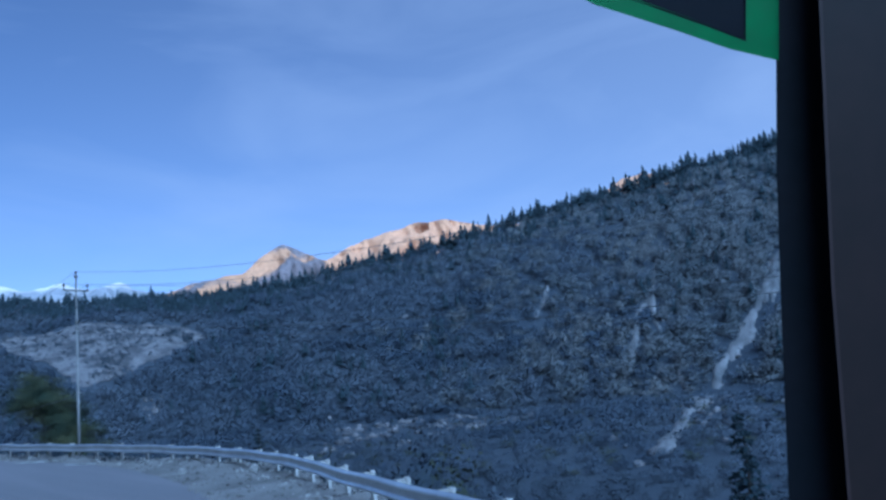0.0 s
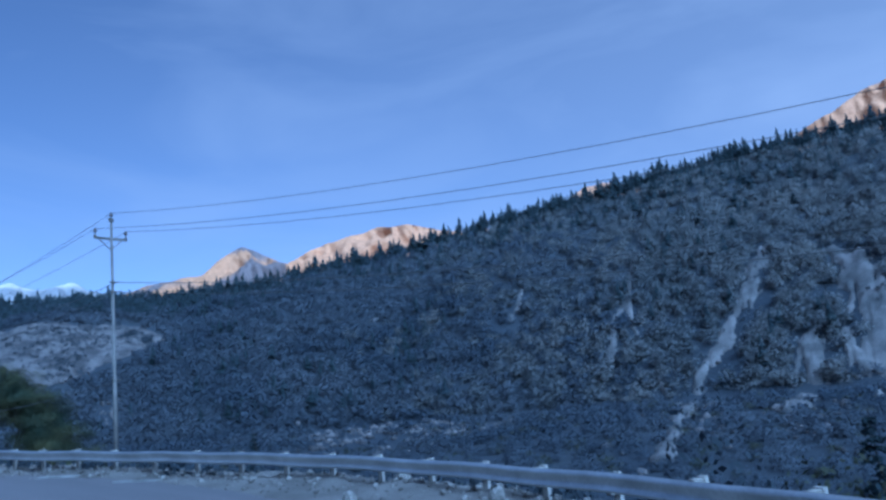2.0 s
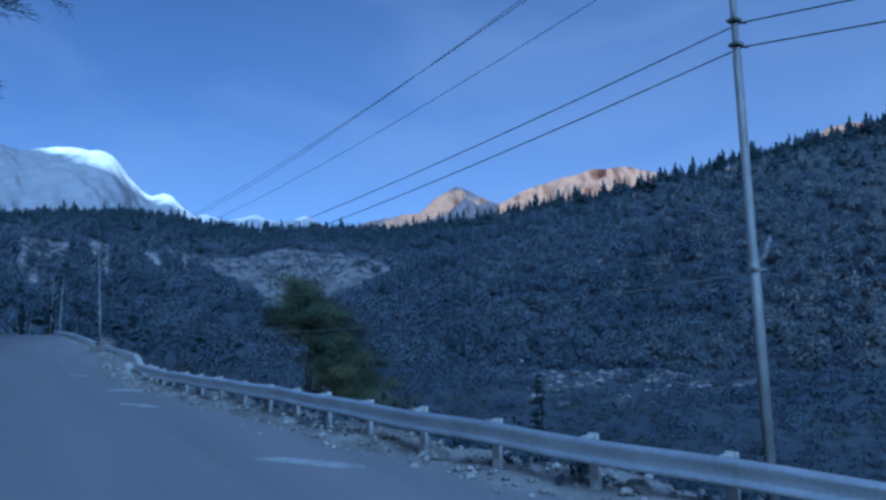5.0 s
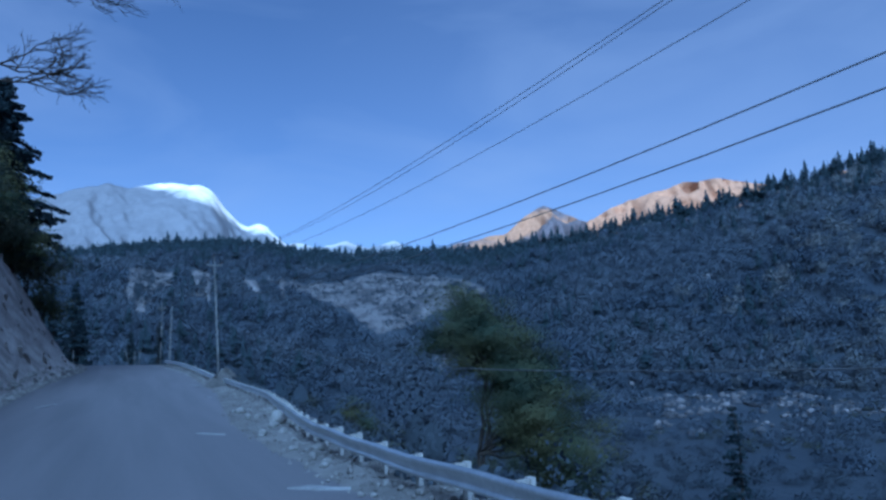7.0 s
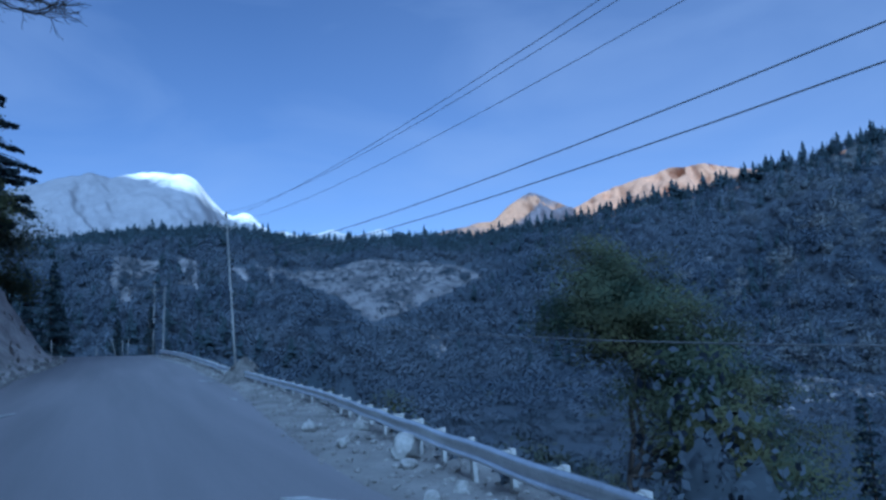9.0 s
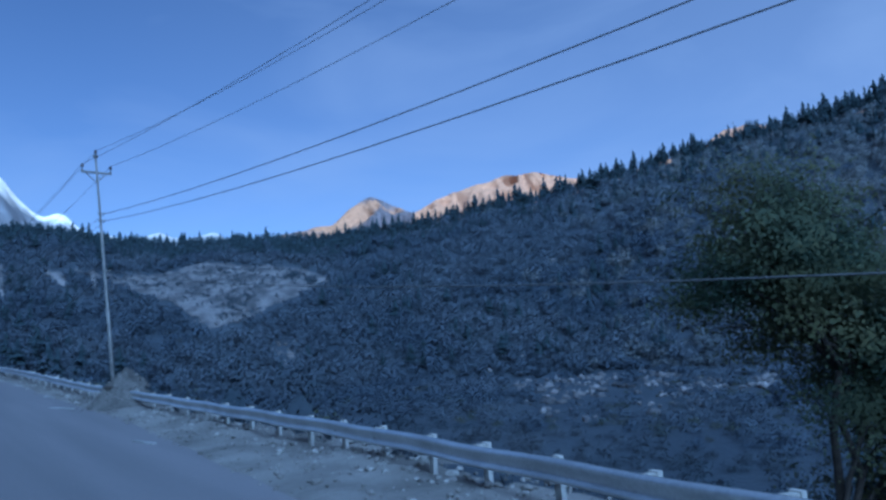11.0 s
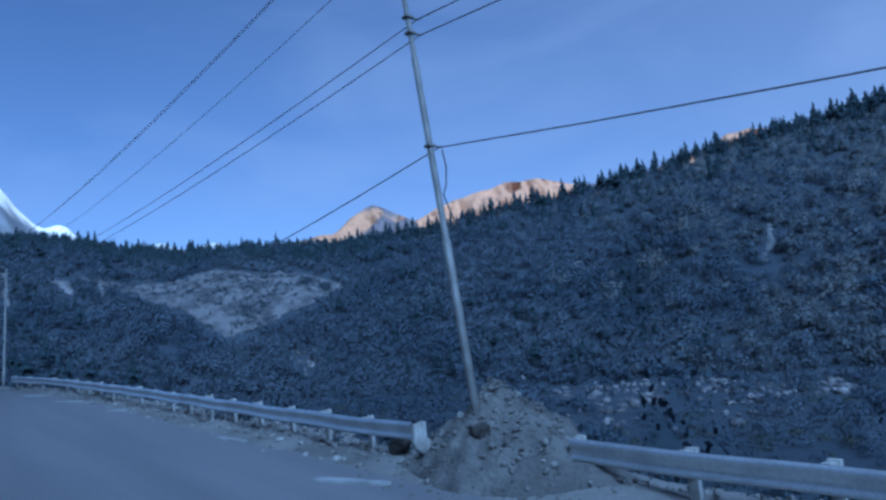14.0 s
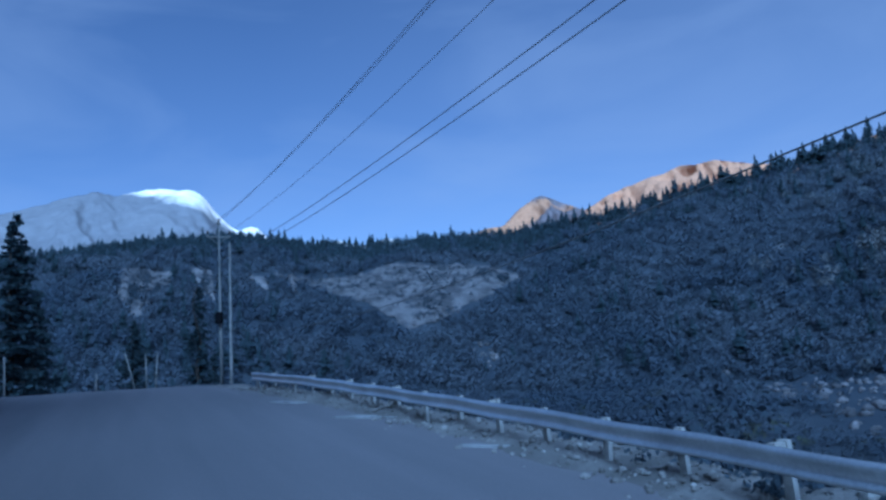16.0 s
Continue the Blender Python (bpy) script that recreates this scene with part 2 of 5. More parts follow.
MAT = dict(
    asphalt=material("dusty worn asphalt", (0.138, 0.128, 0.134), (0.108, 0.102, 0.107), 0.9, 0.75, 0.04, 30, detail=4, gloss=0.4, along=(0, 0, math.atan2(DS[1], DS[0]))),
    paint_mark=material("worn road paint", (0.27, 0.27, 0.275), (0.15, 0.15, 0.15), 2, 0.7, 0.2),
    # colour darkened and blued to merge with shadow between the hazy crowns
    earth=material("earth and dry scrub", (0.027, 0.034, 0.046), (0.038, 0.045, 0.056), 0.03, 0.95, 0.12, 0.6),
    gravel=material("dusty gravel", (0.175, 0.165, 0.157), (0.1, 0.094, 0.089), 0.7, 0.95, 0.3, 9),
    stone=material("pale boulder", (0.27, 0.26, 0.25), (0.17, 0.162, 0.155), 2.2, 0.9, 0.6, 14, island=0.3),
    # near-black so that a stone in the heap passes for a shaded hollow
    darkstone=material("dark boulder", (0.035, 0.03, 0.029), (0.065, 0.057, 0.05), 3, 0.9, 0.6, 14),
    cliff=material("weathered cut rock", (0.46, 0.43, 0.405), (0.27, 0.25, 0.235), 1.3, 0.95, 0.95, 1.5, spread=(0.36, 0.64), island=0.15, along=(0, radians(13), math.atan2(DS[1], DS[0])), stretch=9),
    scree=material("pale scree", (0.16, 0.15, 0.152), (0.07, 0.068, 0.073), 0.07, 0.95, 0.25, 1.2, spread=(0.42, 0.58), island=0.3),
    gully=material("grey gully debris", (0.17, 0.164, 0.166), (0.085, 0.086, 0.09), 0.08, 0.95, 0.25, 1.2, spread=(0.38, 0.6)),
    spoil=material("earthy spoil", (0.125, 0.118, 0.112), (0.062, 0.058, 0.056), 1.6, 0.95, 0.35, 14),
    # conifer, scrub and wood colours have the blue of valley haze mixed in
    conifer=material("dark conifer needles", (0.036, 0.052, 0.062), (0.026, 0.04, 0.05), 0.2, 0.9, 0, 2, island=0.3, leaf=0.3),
    scrub=material("bare scrub and shrubs with haze blue", (0.058, 0.074, 0.094), (0.098, 0.106, 0.122), 0.02, 0.95, 0, 0.3, island=0.08, leaf=0.4, spread=(0.38, 0.64)),
    wood=material("leafless woodland with haze blue", (0.077, 0.095, 0.127), (0.13, 0.145, 0.174), 0.016, 0.95, 0, 0.12, island=0.1, leaf=0.45, spread=(0.4, 0.62)),
    # browner wood, its colour also lightened to stand in for window glare
    drywood=material("dry brown woodland paled for glare", (0.2, 0.2, 0.2), (0.142, 0.153, 0.165), 0.016, 0.95, 0, 0.12, island=0.1, leaf=0.45, spread=(0.36, 0.64)),
    greenery=material("dull green shrubs", (0.066, 0.084, 0.06), (0.1, 0.098, 0.068), 0.25, 0.9, 0, 0.6, island=0.12, leaf=0.5),
    olive=material("olive autumn leaves", (0.118, 0.118, 0.055), (0.05, 0.076, 0.053), 0.33, 0.8, 0, 4, island=0.08, leaf=0.5, spread=(0.4, 0.62)),
    bark=material("dark bark", (0.05, 0.04, 0.032), (0.025, 0.02, 0.018), 6, 0.95, 0.6, 40),
    galvanised=material("weathered galvanised steel", (0.66, 0.67, 0.68), (0.5, 0.51, 0.52), 1.5, 0.3, 0.03, 20, metal=0.86, gloss=0.5),
    whitepaint=material("chalky white paint", (0.4, 0.39, 0.375), (0.25, 0.24, 0.225), 5, 0.8, 0.2, 40),
    pole=material("grey painted steel pole", (0.19, 0.185, 0.18), (0.12, 0.117, 0.113), 2.5, 0.6, 0.1, 25, metal=0.2),
    ceramic=material("brown glazed porcelain", (0.04, 0.022, 0.016), (0.03, 0.018, 0.012), 6, 0.25, 0),
    wire=material("weathered aluminium conductor", (0.12, 0.12, 0.125), (0.08, 0.08, 0.085), 5, 0.6, 0, metal=0.1),
    # reddened: the warm low sun on the ranges is in the rock colour
    rock_far=material("mountain rock with warm low sun in its colour", (0.43, 0.212, 0.112), (0.375, 0.19, 0.105), 0.005, 0.95, 0.2, 0.05),
    # brown paints the lit rock and grey the shaded rock, mixed by noise
    rock_grey=material("mountain rock in lit brown and shaded grey", (0.36, 0.185, 0.1), (0.125, 0.1, 0.1), 0.0028, 0.95, 0.2, 0.05, spread=(0.44, 0.56)),
    # the sunlit crest and shaded flank are painted into the snow colour
    snow=material("mountain snow, lit crest and shaded flank", (0.86, 0.74, 0.64), (0.135, 0.13, 0.138), 0.0042, 0.8, 0.1, 0.02, spread=(0.36, 0.6), lit_snowline=(850, 1045, 0.38), along=(0, radians(24), radians(42)), stretch=5),
    small_snow=material("far snow peaks", (0.42, 0.38, 0.345), (0.17, 0.17, 0.185), 0.006, 0.8, 0.1, 0.03, spread=(0.3, 0.62), lit_snowline=(730, 810, 0.0)),
    rubber=material("black window seal", (0.004, 0.005, 0.007), (0.006, 0.006, 0.008), 8, 0.7, 0.01, gloss=0.1),
    trim=material("brown moulded trim", (0.014, 0.0072, 0.0062), (0.01, 0.0055, 0.005), 5, 0.65, 0.01),
    trimedge=material("lighter brown trim edge", (0.034, 0.02, 0.019), (0.026, 0.016, 0.015), 5, 0.6, 0.01),
    greenband=material("green tinted strip", (0.005, 0.115, 0.02), (0.005, 0.095, 0.018), 3, 0.5, 0),
    darkband=material("dark tinted panel", (0.006, 0.007, 0.011), (0.004, 0.005, 0.008), 3, 0.5, 0, gloss=0.1),
)


# ---- mesh kit ----
def mesh_of(name, verts, faces, mat, smooth=False):
    me = bpy.data.meshes.new(name)
    me.from_pydata(verts if isinstance(verts, list) else verts.tolist(), [], faces if isinstance(faces, list) else faces.tolist())
    me.materials.append(MAT[mat])
    if smooth:
        me.polygons.foreach_set("use_smooth", [True] * len(me.polygons))
    me.update()
    return me


def part(name, me, parent, label="", m=None):
    ob = new(name, me)
    ob.parent = parent
    if m is not None:
        ob.matrix_basis = m
    return tagged(ob, label)


def thing(name, m, label, category, group="", kind=""):
    ob = new(name)
    ob.empty_display_size = 0.2
    ob.matrix_basis = m
    return tagged(ob, label, category, group, kind)


def tube_data(points, radii, sides=8, closed=True):
    """Rings round a line of points."""
    verts, faces = [], []
    pts_ = [Vector(p) for p in points]
    ref = Vector((0.31, 0.17, 1)).normalized()
    for i, p in enumerate(pts_):
        way = (pts_[min(i + 1, len(pts_) - 1)] - pts_[max(i - 1, 0)]).normalized()
        a = way.cross(ref if abs(way.dot(ref)) < 0.95 else Vector((1, 0, 0))).normalized()
        b = way.cross(a)
        for k in range(sides):
            q = 2 * math.pi * k / sides
            verts.append(tuple(p + (a * math.cos(q) + b * math.sin(q)) * radii[i]))
    for i in range(len(pts_) - 1):
        for k in range(sides):
            faces.append((i * sides + k, i * sides + (k + 1) % sides, (i + 1) * sides + (k + 1) % sides, (i + 1) * sides + k))
    if closed:
        faces.append(tuple(range(sides))[::-1])
        faces.append(tuple(range((len(pts_) - 1) * sides, len(pts_) * sides)))
    return verts, faces


def join(chunks):
    verts, faces = [], []
    for v, f in chunks:
        o = len(verts)
        verts += [tuple(p) for p in v]
        faces += [tuple(i + o for i in q) for q in f]
    return verts, faces


def box_data(x0, y0, z0, x1, y1, z1, bevel=0.0):
    bm = bmesh.new()
    bmesh.ops.create_cube(bm, size=1, matrix=Matrix.Translation(((x0 + x1) / 2, (y0 + y1) / 2, (z0 + z1) / 2)) @ Matrix.Diagonal((x1 - x0, y1 - y0, z1 - z0, 1)))
    if bevel:
        bmesh.ops.bevel(bm, geom=bm.edges[:], offset=bevel, segments=2, affect="EDGES", profile=0.6)
    bm.verts.ensure_lookup_table()
    out_ = [tuple(v.co) for v in bm.verts], [tuple(v.index for v in f.verts) for f in bm.faces]
    bm.free()
    return out_


def rock_data(seed, size, flat=0.7, level=2):
    """A broken boulder: a ball cut by random planes, so that it has faces and edges."""
    rng = random.Random(seed)
    bm = bmesh.new()
    bmesh.ops.create_icosphere(bm, subdivisions=level, radius=1)
    cuts = [(Vector((rng.gauss(0, 1), rng.gauss(0, 1), rng.gauss(0, 0.8))).normalized(), rng.uniform(0.45, 0.85)) for _ in range(9)]
    sx, sy = rng.uniform(0.8, 1.25), rng.uniform(0.7, 1.1)
    for v in bm.verts:
        for way, d in cuts:
            e = v.co.dot(way) - d
            if e > 0:
                v.co -= way * e * 0.9
        v.co *= 1 + 0.08 * noise.noise(v.co * 3 + Vector((seed, 0, 0)))
        v.co = Vector((v.co.x * sx, v.co.y * sy, v.co.z * flat)) * size
    out_ = [tuple(v.co) for v in bm.verts], [tuple(q.index for q in f.verts) for f in bm.faces]
    bm.free()
    return out_


def scatter(name, templates, which, places, yaw, size, mat, height=None, soft=False, lift=0.75):
    """One mesh of many copies of small templates (numpy), for what nobody could count."""
    vs, loops, totals, ns = [], [], [], []
    base = nl = 0
    height = size if height is None else height
    for k, (tv, tf) in enumerate(templates):
        idx = np.where(which == k)[0]
        if not len(idx):
            continue
        tv = np.asarray(tv, float)
        c, s_ = np.cos(yaw[idx])[:, None], np.sin(yaw[idx])[:, None]
        w = size[idx][:, None]
        x = (tv[None, :, 0] * c - tv[None, :, 1] * s_) * w + places[idx, 0][:, None]
        y = (tv[None, :, 0] * s_ + tv[None, :, 1] * c) * w + places[idx, 1][:, None]
        z = tv[None, :, 2] * height[idx][:, None] + places[idx, 2][:, None]
        vs.append(np.stack([x, y, z], -1).reshape(-1, 3))
        if soft:
            out_ = tv - np.array([0, 0, tv[:, 2].mean() * 0.55])
            nx, ny = out_[None, :, 0] * c - out_[None, :, 1] * s_, out_[None, :, 0] * s_ + out_[None, :, 1] * c
            q = np.stack([nx * 0.6, ny * 0.6, out_[None, :, 2] * 0.6 + lift + 0 * nx], -1).reshape(-1, 3)
            ns.append(q / np.maximum(np.linalg.norm(q, axis=1), 1e-6)[:, None])
        lens = np.array([len(f) for f in tf])
        flat = np.concatenate([np.array(f) for f in tf])
        loops.append((flat[None, :] + (base + np.arange(len(idx)) * len(tv))[:, None]).ravel())
        totals.append(np.tile(lens, len(idx)))
        base += len(idx) * len(tv)
    V, Lp, T = np.concatenate(vs), np.concatenate(loops), np.concatenate(totals)
    me = bpy.data.meshes.new(name)
    me.vertices.add(len(V)), me.loops.add(len(Lp)), me.polygons.add(len(T))
    me.vertices.foreach_set("co", V.ravel())
    me.loops.foreach_set("vertex_index", Lp.astype(np.int32))
    me.polygons.foreach_set("loop_start", (np.cumsum(T) - T).astype(np.int32))
    me.polygons.foreach_set("loop_total", T.astype(np.int32))
    me.materials.append(MAT[mat])
    me.update(calc_edges=True)
    if soft:
        me.polygons.foreach_set("use_smooth", np.ones(len(T), bool))
        me.normals_split_custom_set_from_vertices(np.concatenate(ns).tolist())
    return me


def leafy(seed, count, leaf, squash=1.0, hollow=0.45, lift=0.0, loose=0.55, core=0.0):
    """A clump of small leaf sprays over a few lobes, in a radius of about 1, standing on z = 0; the sprays lie along the lobes."""
    rng_ = np.random.default_rng(seed)
    lobes = rng_.normal(0, 0.42, (6, 3))
    verts, faces = [], []
    if core:
        bm = bmesh.new()
        bmesh.ops.create_icosphere(bm, subdivisions=1, radius=1)
        for v in bm.verts:
            d = np.array(v.co)
            lump = max(0.45 + 0.55 * max(0.0, float(np.dot(d, l_))) * 1.6 for l_ in lobes) + 0.1 * noise.noise(v.co * 2 + Vector((seed, 0, 0)))
            verts.append(np.array([d[0], d[1], d[2] * squash]) * lump * core + np.array([0, 0, squash * 0.72 + lift]))
        faces += [tuple(q.index for q in f.verts) for f in bm.faces]
        bm.free()
    for i in range(count):
        d = rng_.normal(0, 1, 3)
        d /= np.linalg.norm(d)
        p = d * (hollow + (1 - hollow) * rng_.random() ** 0.5) * 0.6 + lobes[i % 6]
        out_ = d + rng_.normal(0, loose, 3)
        a = np.cross(out_, rng_.normal(0, 1, 3))
        a /= np.linalg.norm(a)
        b = np.cross(out_, a)
        b /= np.linalg.norm(b)
        l = leaf * rng_.uniform(0.6, 1.4)
        p = np.array([p[0], p[1], (p[2] * squash + squash * 0.8 + lift)])
        o = len(verts)
        verts += [p - a * l, p + b * l * 0.6, p + a * l * 1.1, p - b * l * 0.65]
        faces.append((o, o + 1, o + 2, o + 3) if np.dot(np.cross(b, a), d) > 0 else (o + 3, o + 2, o + 1, o))
    return np.array(verts), faces


def canopy(seed, count=190, leaf=0.075, squash=1.5, lobes=7):
    """A leafless crown in a radius of about 1, standing on z = 0: fine sprays of twigs about the ends of the boughs, thinning outwards."""
    rng_ = np.random.default_rng(seed)
    ends = rng_.normal(0, 1, (lobes, 3))
    ends *= (rng_.uniform(0.3, 0.62, lobes) / np.linalg.norm(ends, axis=1))[:, None]
    ends[:, 2] = np.abs(ends[:, 2]) * 1.1 - 0.1
    wide = rng_.uniform(0.16, 0.3, lobes)
    k = rng_.integers(0, lobes, count)
    p = ends[k] + rng_.normal(0, 1, (count, 3)) * wide[k][:, None]
    low = rng_.random(count) < 0.2
    p[low] = rng_.normal(0, 0.35, (int(low.sum()), 3)) - np.array([0, 0, 0.35])
    p[:, 2] = np.maximum((p[:, 2] + 0.55) * squash * 0.72, 0.02)
    a = rng_.normal(0, 1, (count, 3))
    a /= np.linalg.norm(a, axis=1)[:, None]
    b = np.cross(a, rng_.normal(0, 1, (count, 3)))
    b /= np.linalg.norm(b, axis=1)[:, None]
    l = (leaf * rng_.uniform(0.6, 1.5, count))[:, None]
    flip = np.einsum("ij,ij->i", np.cross(a, b), p - np.array([0, 0, 0.3])) > 0
    b = np.where(flip[:, None], -b, b)
    v = np.stack([p - a * l, p + a * l * 0.6 + b * l * 0.9, p + a * l * 0.8 - b * l * 0.7], 1).reshape(-1, 3)
    return v, [tuple(q) for q in np.arange(count * 3).reshape(-1, 3)]


def pine(seed, tiers=10, spikes=7):
    """An old pine of height 1: uneven, lopsided whorls of heavy boughs, thinner here and there, and a ragged top."""
    rng = random.Random(seed)
    verts, faces = tube_data([(0, 0, -0.05), (0, 0, 0.96)], [0.016, 0.004], 4, False)
    start, full = rng.uniform(0.08, 0.28), rng.uniform(0.13, 0.2)
    for t in range(tiers):
        f = t / tiers
        z, r = start + (0.93 - start) * f, full * (1 - f ** 1.6) * rng.uniform(0.6, 1.25) + 0.018
        ox, oy = rng.gauss(0, 0.22) * r, rng.gauss(0, 0.22) * r
        o = len(verts)
        verts.append((ox * 0.4, oy * 0.4, min(z + 0.13, 1.0)))
        for k in range(spikes * 2):
            q = math.pi * k / spikes + rng.uniform(-0.2, 0.2)
            rr = r * (rng.uniform(0.7, 1.3) if k % 2 == 0 else rng.uniform(0.4, 0.7))
            verts.append((ox + rr * math.cos(q), oy + rr * math.sin(q), z - (0.03 if k % 2 == 0 else -0.012) + rng.uniform(-0.025, 0.025)))
        for k in range(spikes * 2):
            faces.append((o, o + 1 + k, o + 1 + (k + 1) % (spikes * 2)))
    return np.array(verts, dtype=float), faces


def spire(seed, tiers=7, spikes=7, gap=0.0):
    """A small conifer of height 1: jagged tiers of drooping boughs on a stem."""
    rng = random.Random(seed)
    verts, faces = tube_data([(0, 0, -0.05), (0, 0, 0.95)], [0.014, 0.004], 4, False)
    for t in range(tiers):
        f = t / tiers
        if rng.random() < gap:
            continue
        z, r = 0.16 + 0.78 * f, 0.2 * (1 - f) ** 0.8 * rng.uniform(0.75, 1.2) + 0.012
        top = z + 0.2 * (1 - f * 0.6)
        o = len(verts)
        verts.append((rng.uniform(-0.01, 0.01), 0, min(top, 1.0)))
        for k in range(spikes * 2):
            q = math.pi * k / spikes + rng.uniform(-0.15, 0.15)
            rr = r * (rng.uniform(0.75, 1.25) if k % 2 == 0 else rng.uniform(0.3, 0.55))
            verts.append((rr * math.cos(q), rr * math.sin(q), z - (0.035 if k % 2 == 0 else -0.02) + rng.uniform(-0.02, 0.02)))
        for k in range(spikes * 2):
            faces.append((o, o + 1 + k, o + 1 + (k + 1) % (spikes * 2)))
    return np.array(verts, dtype=float), faces

# ---- ground: one sheet to the horizon ----
def spread_lines(a, b, fine, growth, far):
    mid = list(np.arange(a, b, fine))
    lo, hi, d = [a], [mid[-1]], fine
    while hi[-1] < far:
        d *= growth
        hi.append(hi[-1] + d)
        lo.append(lo[-1] - d)
    return np.array(lo[:0:-1] + mid + hi[1:])


S, N = spread_lines(-26, 142, 0.55, 1.055, 3600), spread_lines(-13.5, 13, 0.33, 1.05, 3600)
SS, NN = np.meshgrid(S, N, indexing="ij")
Z = ground_z(SS, NN) - heap_h(SS, NN) * 1.02
on_road = (NN < edge_right(SS) - 0.25) & (NN > edge_left(SS) + 0.25) & (SS < 150) & (SS > -60)
Z = Z - np.where(on_road, 0.06, 0)
X, Y = xy(SS, NN)
verts = np.stack([X, Y, Z], -1).reshape(-1, 3)
i, j = np.meshgrid(np.arange(len(S) - 1), np.arange(len(N) - 1), indexing="ij")
o = (i * len(N) + j).ravel()
faces = np.stack([o, o + len(N), o + len(N) + 1, o + 1], -1)
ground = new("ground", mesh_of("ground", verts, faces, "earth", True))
tagged(ground, "scrubby valley ground and bare earth slopes", "ground", kind="structure")
ground.data.materials.append(MAT["gravel"])
ground.data.materials.append(MAT["cliff"])
mid_s, mid_n = (SS[:-1, :-1] + SS[1:, 1:]).ravel() / 2, (NN[:-1, :-1] + NN[1:, 1:]).ravel() / 2
wob = bumps(mid_s, mid_n, 2.5, 3, 11)
mat_i = np.zeros(len(faces), dtype=np.int32)
along = (mid_s > -70) & (mid_s < 150)
mat_i[along & (mid_n < rail_n(mid_s) + 1.2 + wob * 0.9) & (mid_n > edge_left(mid_s) - 0.5 + wob * 0.4)] = 1
mat_i[(np.hypot((mid_s - 83.5) / 3.6, (mid_n - 8.1) / 2.4) < 1)] = 1
mat_i[along & (mid_n <= edge_left(mid_s) - 0.5 + wob * 0.4) & (mid_n > edge_left(mid_s) - 9.5 + wob * 2)] = 2
ground.data.polygons.foreach_set("material_index", mat_i)
ground.data.polygons.foreach_set("use_smooth", np.ones(len(mat_i), bool))

# ---- the road ----
rs, rf = np.arange(-60, 149, 0.7), np.linspace(0, 1, 25)
RS, RF = np.meshgrid(rs, rf, indexing="ij")
ragged = bumps(rs, rs * 0, 2.2, 4, 21) * 0.22
RN = mix((edge_left(rs) + ragged)[:, None], (edge_right(rs) - ragged * 0.8)[:, None], rf[None, :])
RZ = road_z(RS) + 0.012 + 0.03 * np.sin(rf * np.pi)[None, :] + bumps(RS, RN, 6, 3, 22) * 0.002
RX, RY = xy(RS, RN)
top = np.stack([RX, RY, RZ], -1).reshape(-1, 3)
i, j = np.meshgrid(np.arange(len(rs) - 1), np.arange(24), indexing="ij")
o = (i * 25 + j).ravel()
faces = np.stack([o, o + 25, o + 26, o + 1], -1)
road = new("road", mesh_of("road", top, faces, "asphalt", True))
tagged(road, "worn grey asphalt mountain road without kerbs", "road", kind="structure")


def road_mark(s, n, length, width, skew, seed):
    """A worn pale dab on the road, slanting across it."""
    rng = random.Random(seed)
    k = 18
    ring = []
    for q in range(k):
        a = 2 * math.pi * q / k
        ds = max(-1, min(1, 1.3 * math.cos(a))) * length / 2 + rng.uniform(-0.07, 0.07)
        ring.append((s + ds, n - ds * skew + max(-1, min(1, 1.3 * math.sin(a))) * width / 2 * rng.uniform(0.6, 1.15)))
    v = [(*xy(a, b), float(road_z(a)) + 0.055) for a, b in ring] + [(*xy(a, b), float(road_z(a)) + 0.0) for a, b in ring]
    f = [tuple(range(k))] + [(q, q + k, (q + 1) % k + k, (q + 1) % k) for q in range(k)]
    ob = new("road_mark", mesh_of("road_mark", v, f, "paint_mark"))
    return tagged(ob, "worn white edge marking on the asphalt", "road marking", "edge markings", "structure")


for k, (s_, n_, l_, w_, skew_) in enumerate([(107.7, 5.95, 1.1, 0.75, 1.1), (101.9, 6.2, 0.6, 0.3, 1.0), (113.3, 4.95, 0.9, 0.4, 0.8), (69.2, -3.1, 2.4, 0.35, -0.27), (49.5, 3.3, 0.7, 0.3, 0.7), (37.7, 4.0, 0.5, 0.5, 1.2), (20.9, 4.6, 1.2, 0.35, 0.8),
                                             (15.3, 7.0, 1.0, 0.45, 1.05), (11.6, 7.7, 0.9, 0.25, 0.8), (31.3, 3.6, 1.4, 0.35, 0.4), (72.6, 5.45, 1.0, 0.2, 0.2), (85.2, 5.65, 1.2, 0.3, 0.5), (91.7, 6.15, 1.0, 0.22, 0.2)]):
    road_mark(s_, n_, l_, w_, skew_, k)

# ---- bare scars and scree on the far hillside ----
SLIPS = [(24.3, 640, 4.2, 20), (26, 590, 2.9, 60), (22.5, 600, 2.9, 50), (20, 632, 1.1, 26), (24.3, 535, 1.9, 30),
         (42, 590, 1.2, 40), (42.6, 545, 0.7, 24), (38.6, 600, 0.5, 40), (29.5, 640, 2.4, 36), (18.8, 600, 0.5, 22)]
# the great landslip: its head and its foot, by bearing
slip_head = smooth_table([17.6, 18.2, 19, 21.9, 25, 28, 31, 33.2, 34], [610, 640, 662, 666, 668, 690, 672, 648, 640], 0.4)
slip_foot = smooth_table([17.6, 18.2, 19, 20.9, 22.9, 24.6, 26.8, 28.4, 30.2, 31.5, 33.2, 34], [610, 604, 582, 540, 522, 508, 515, 565, 600, 625, 640, 640], 0.4)
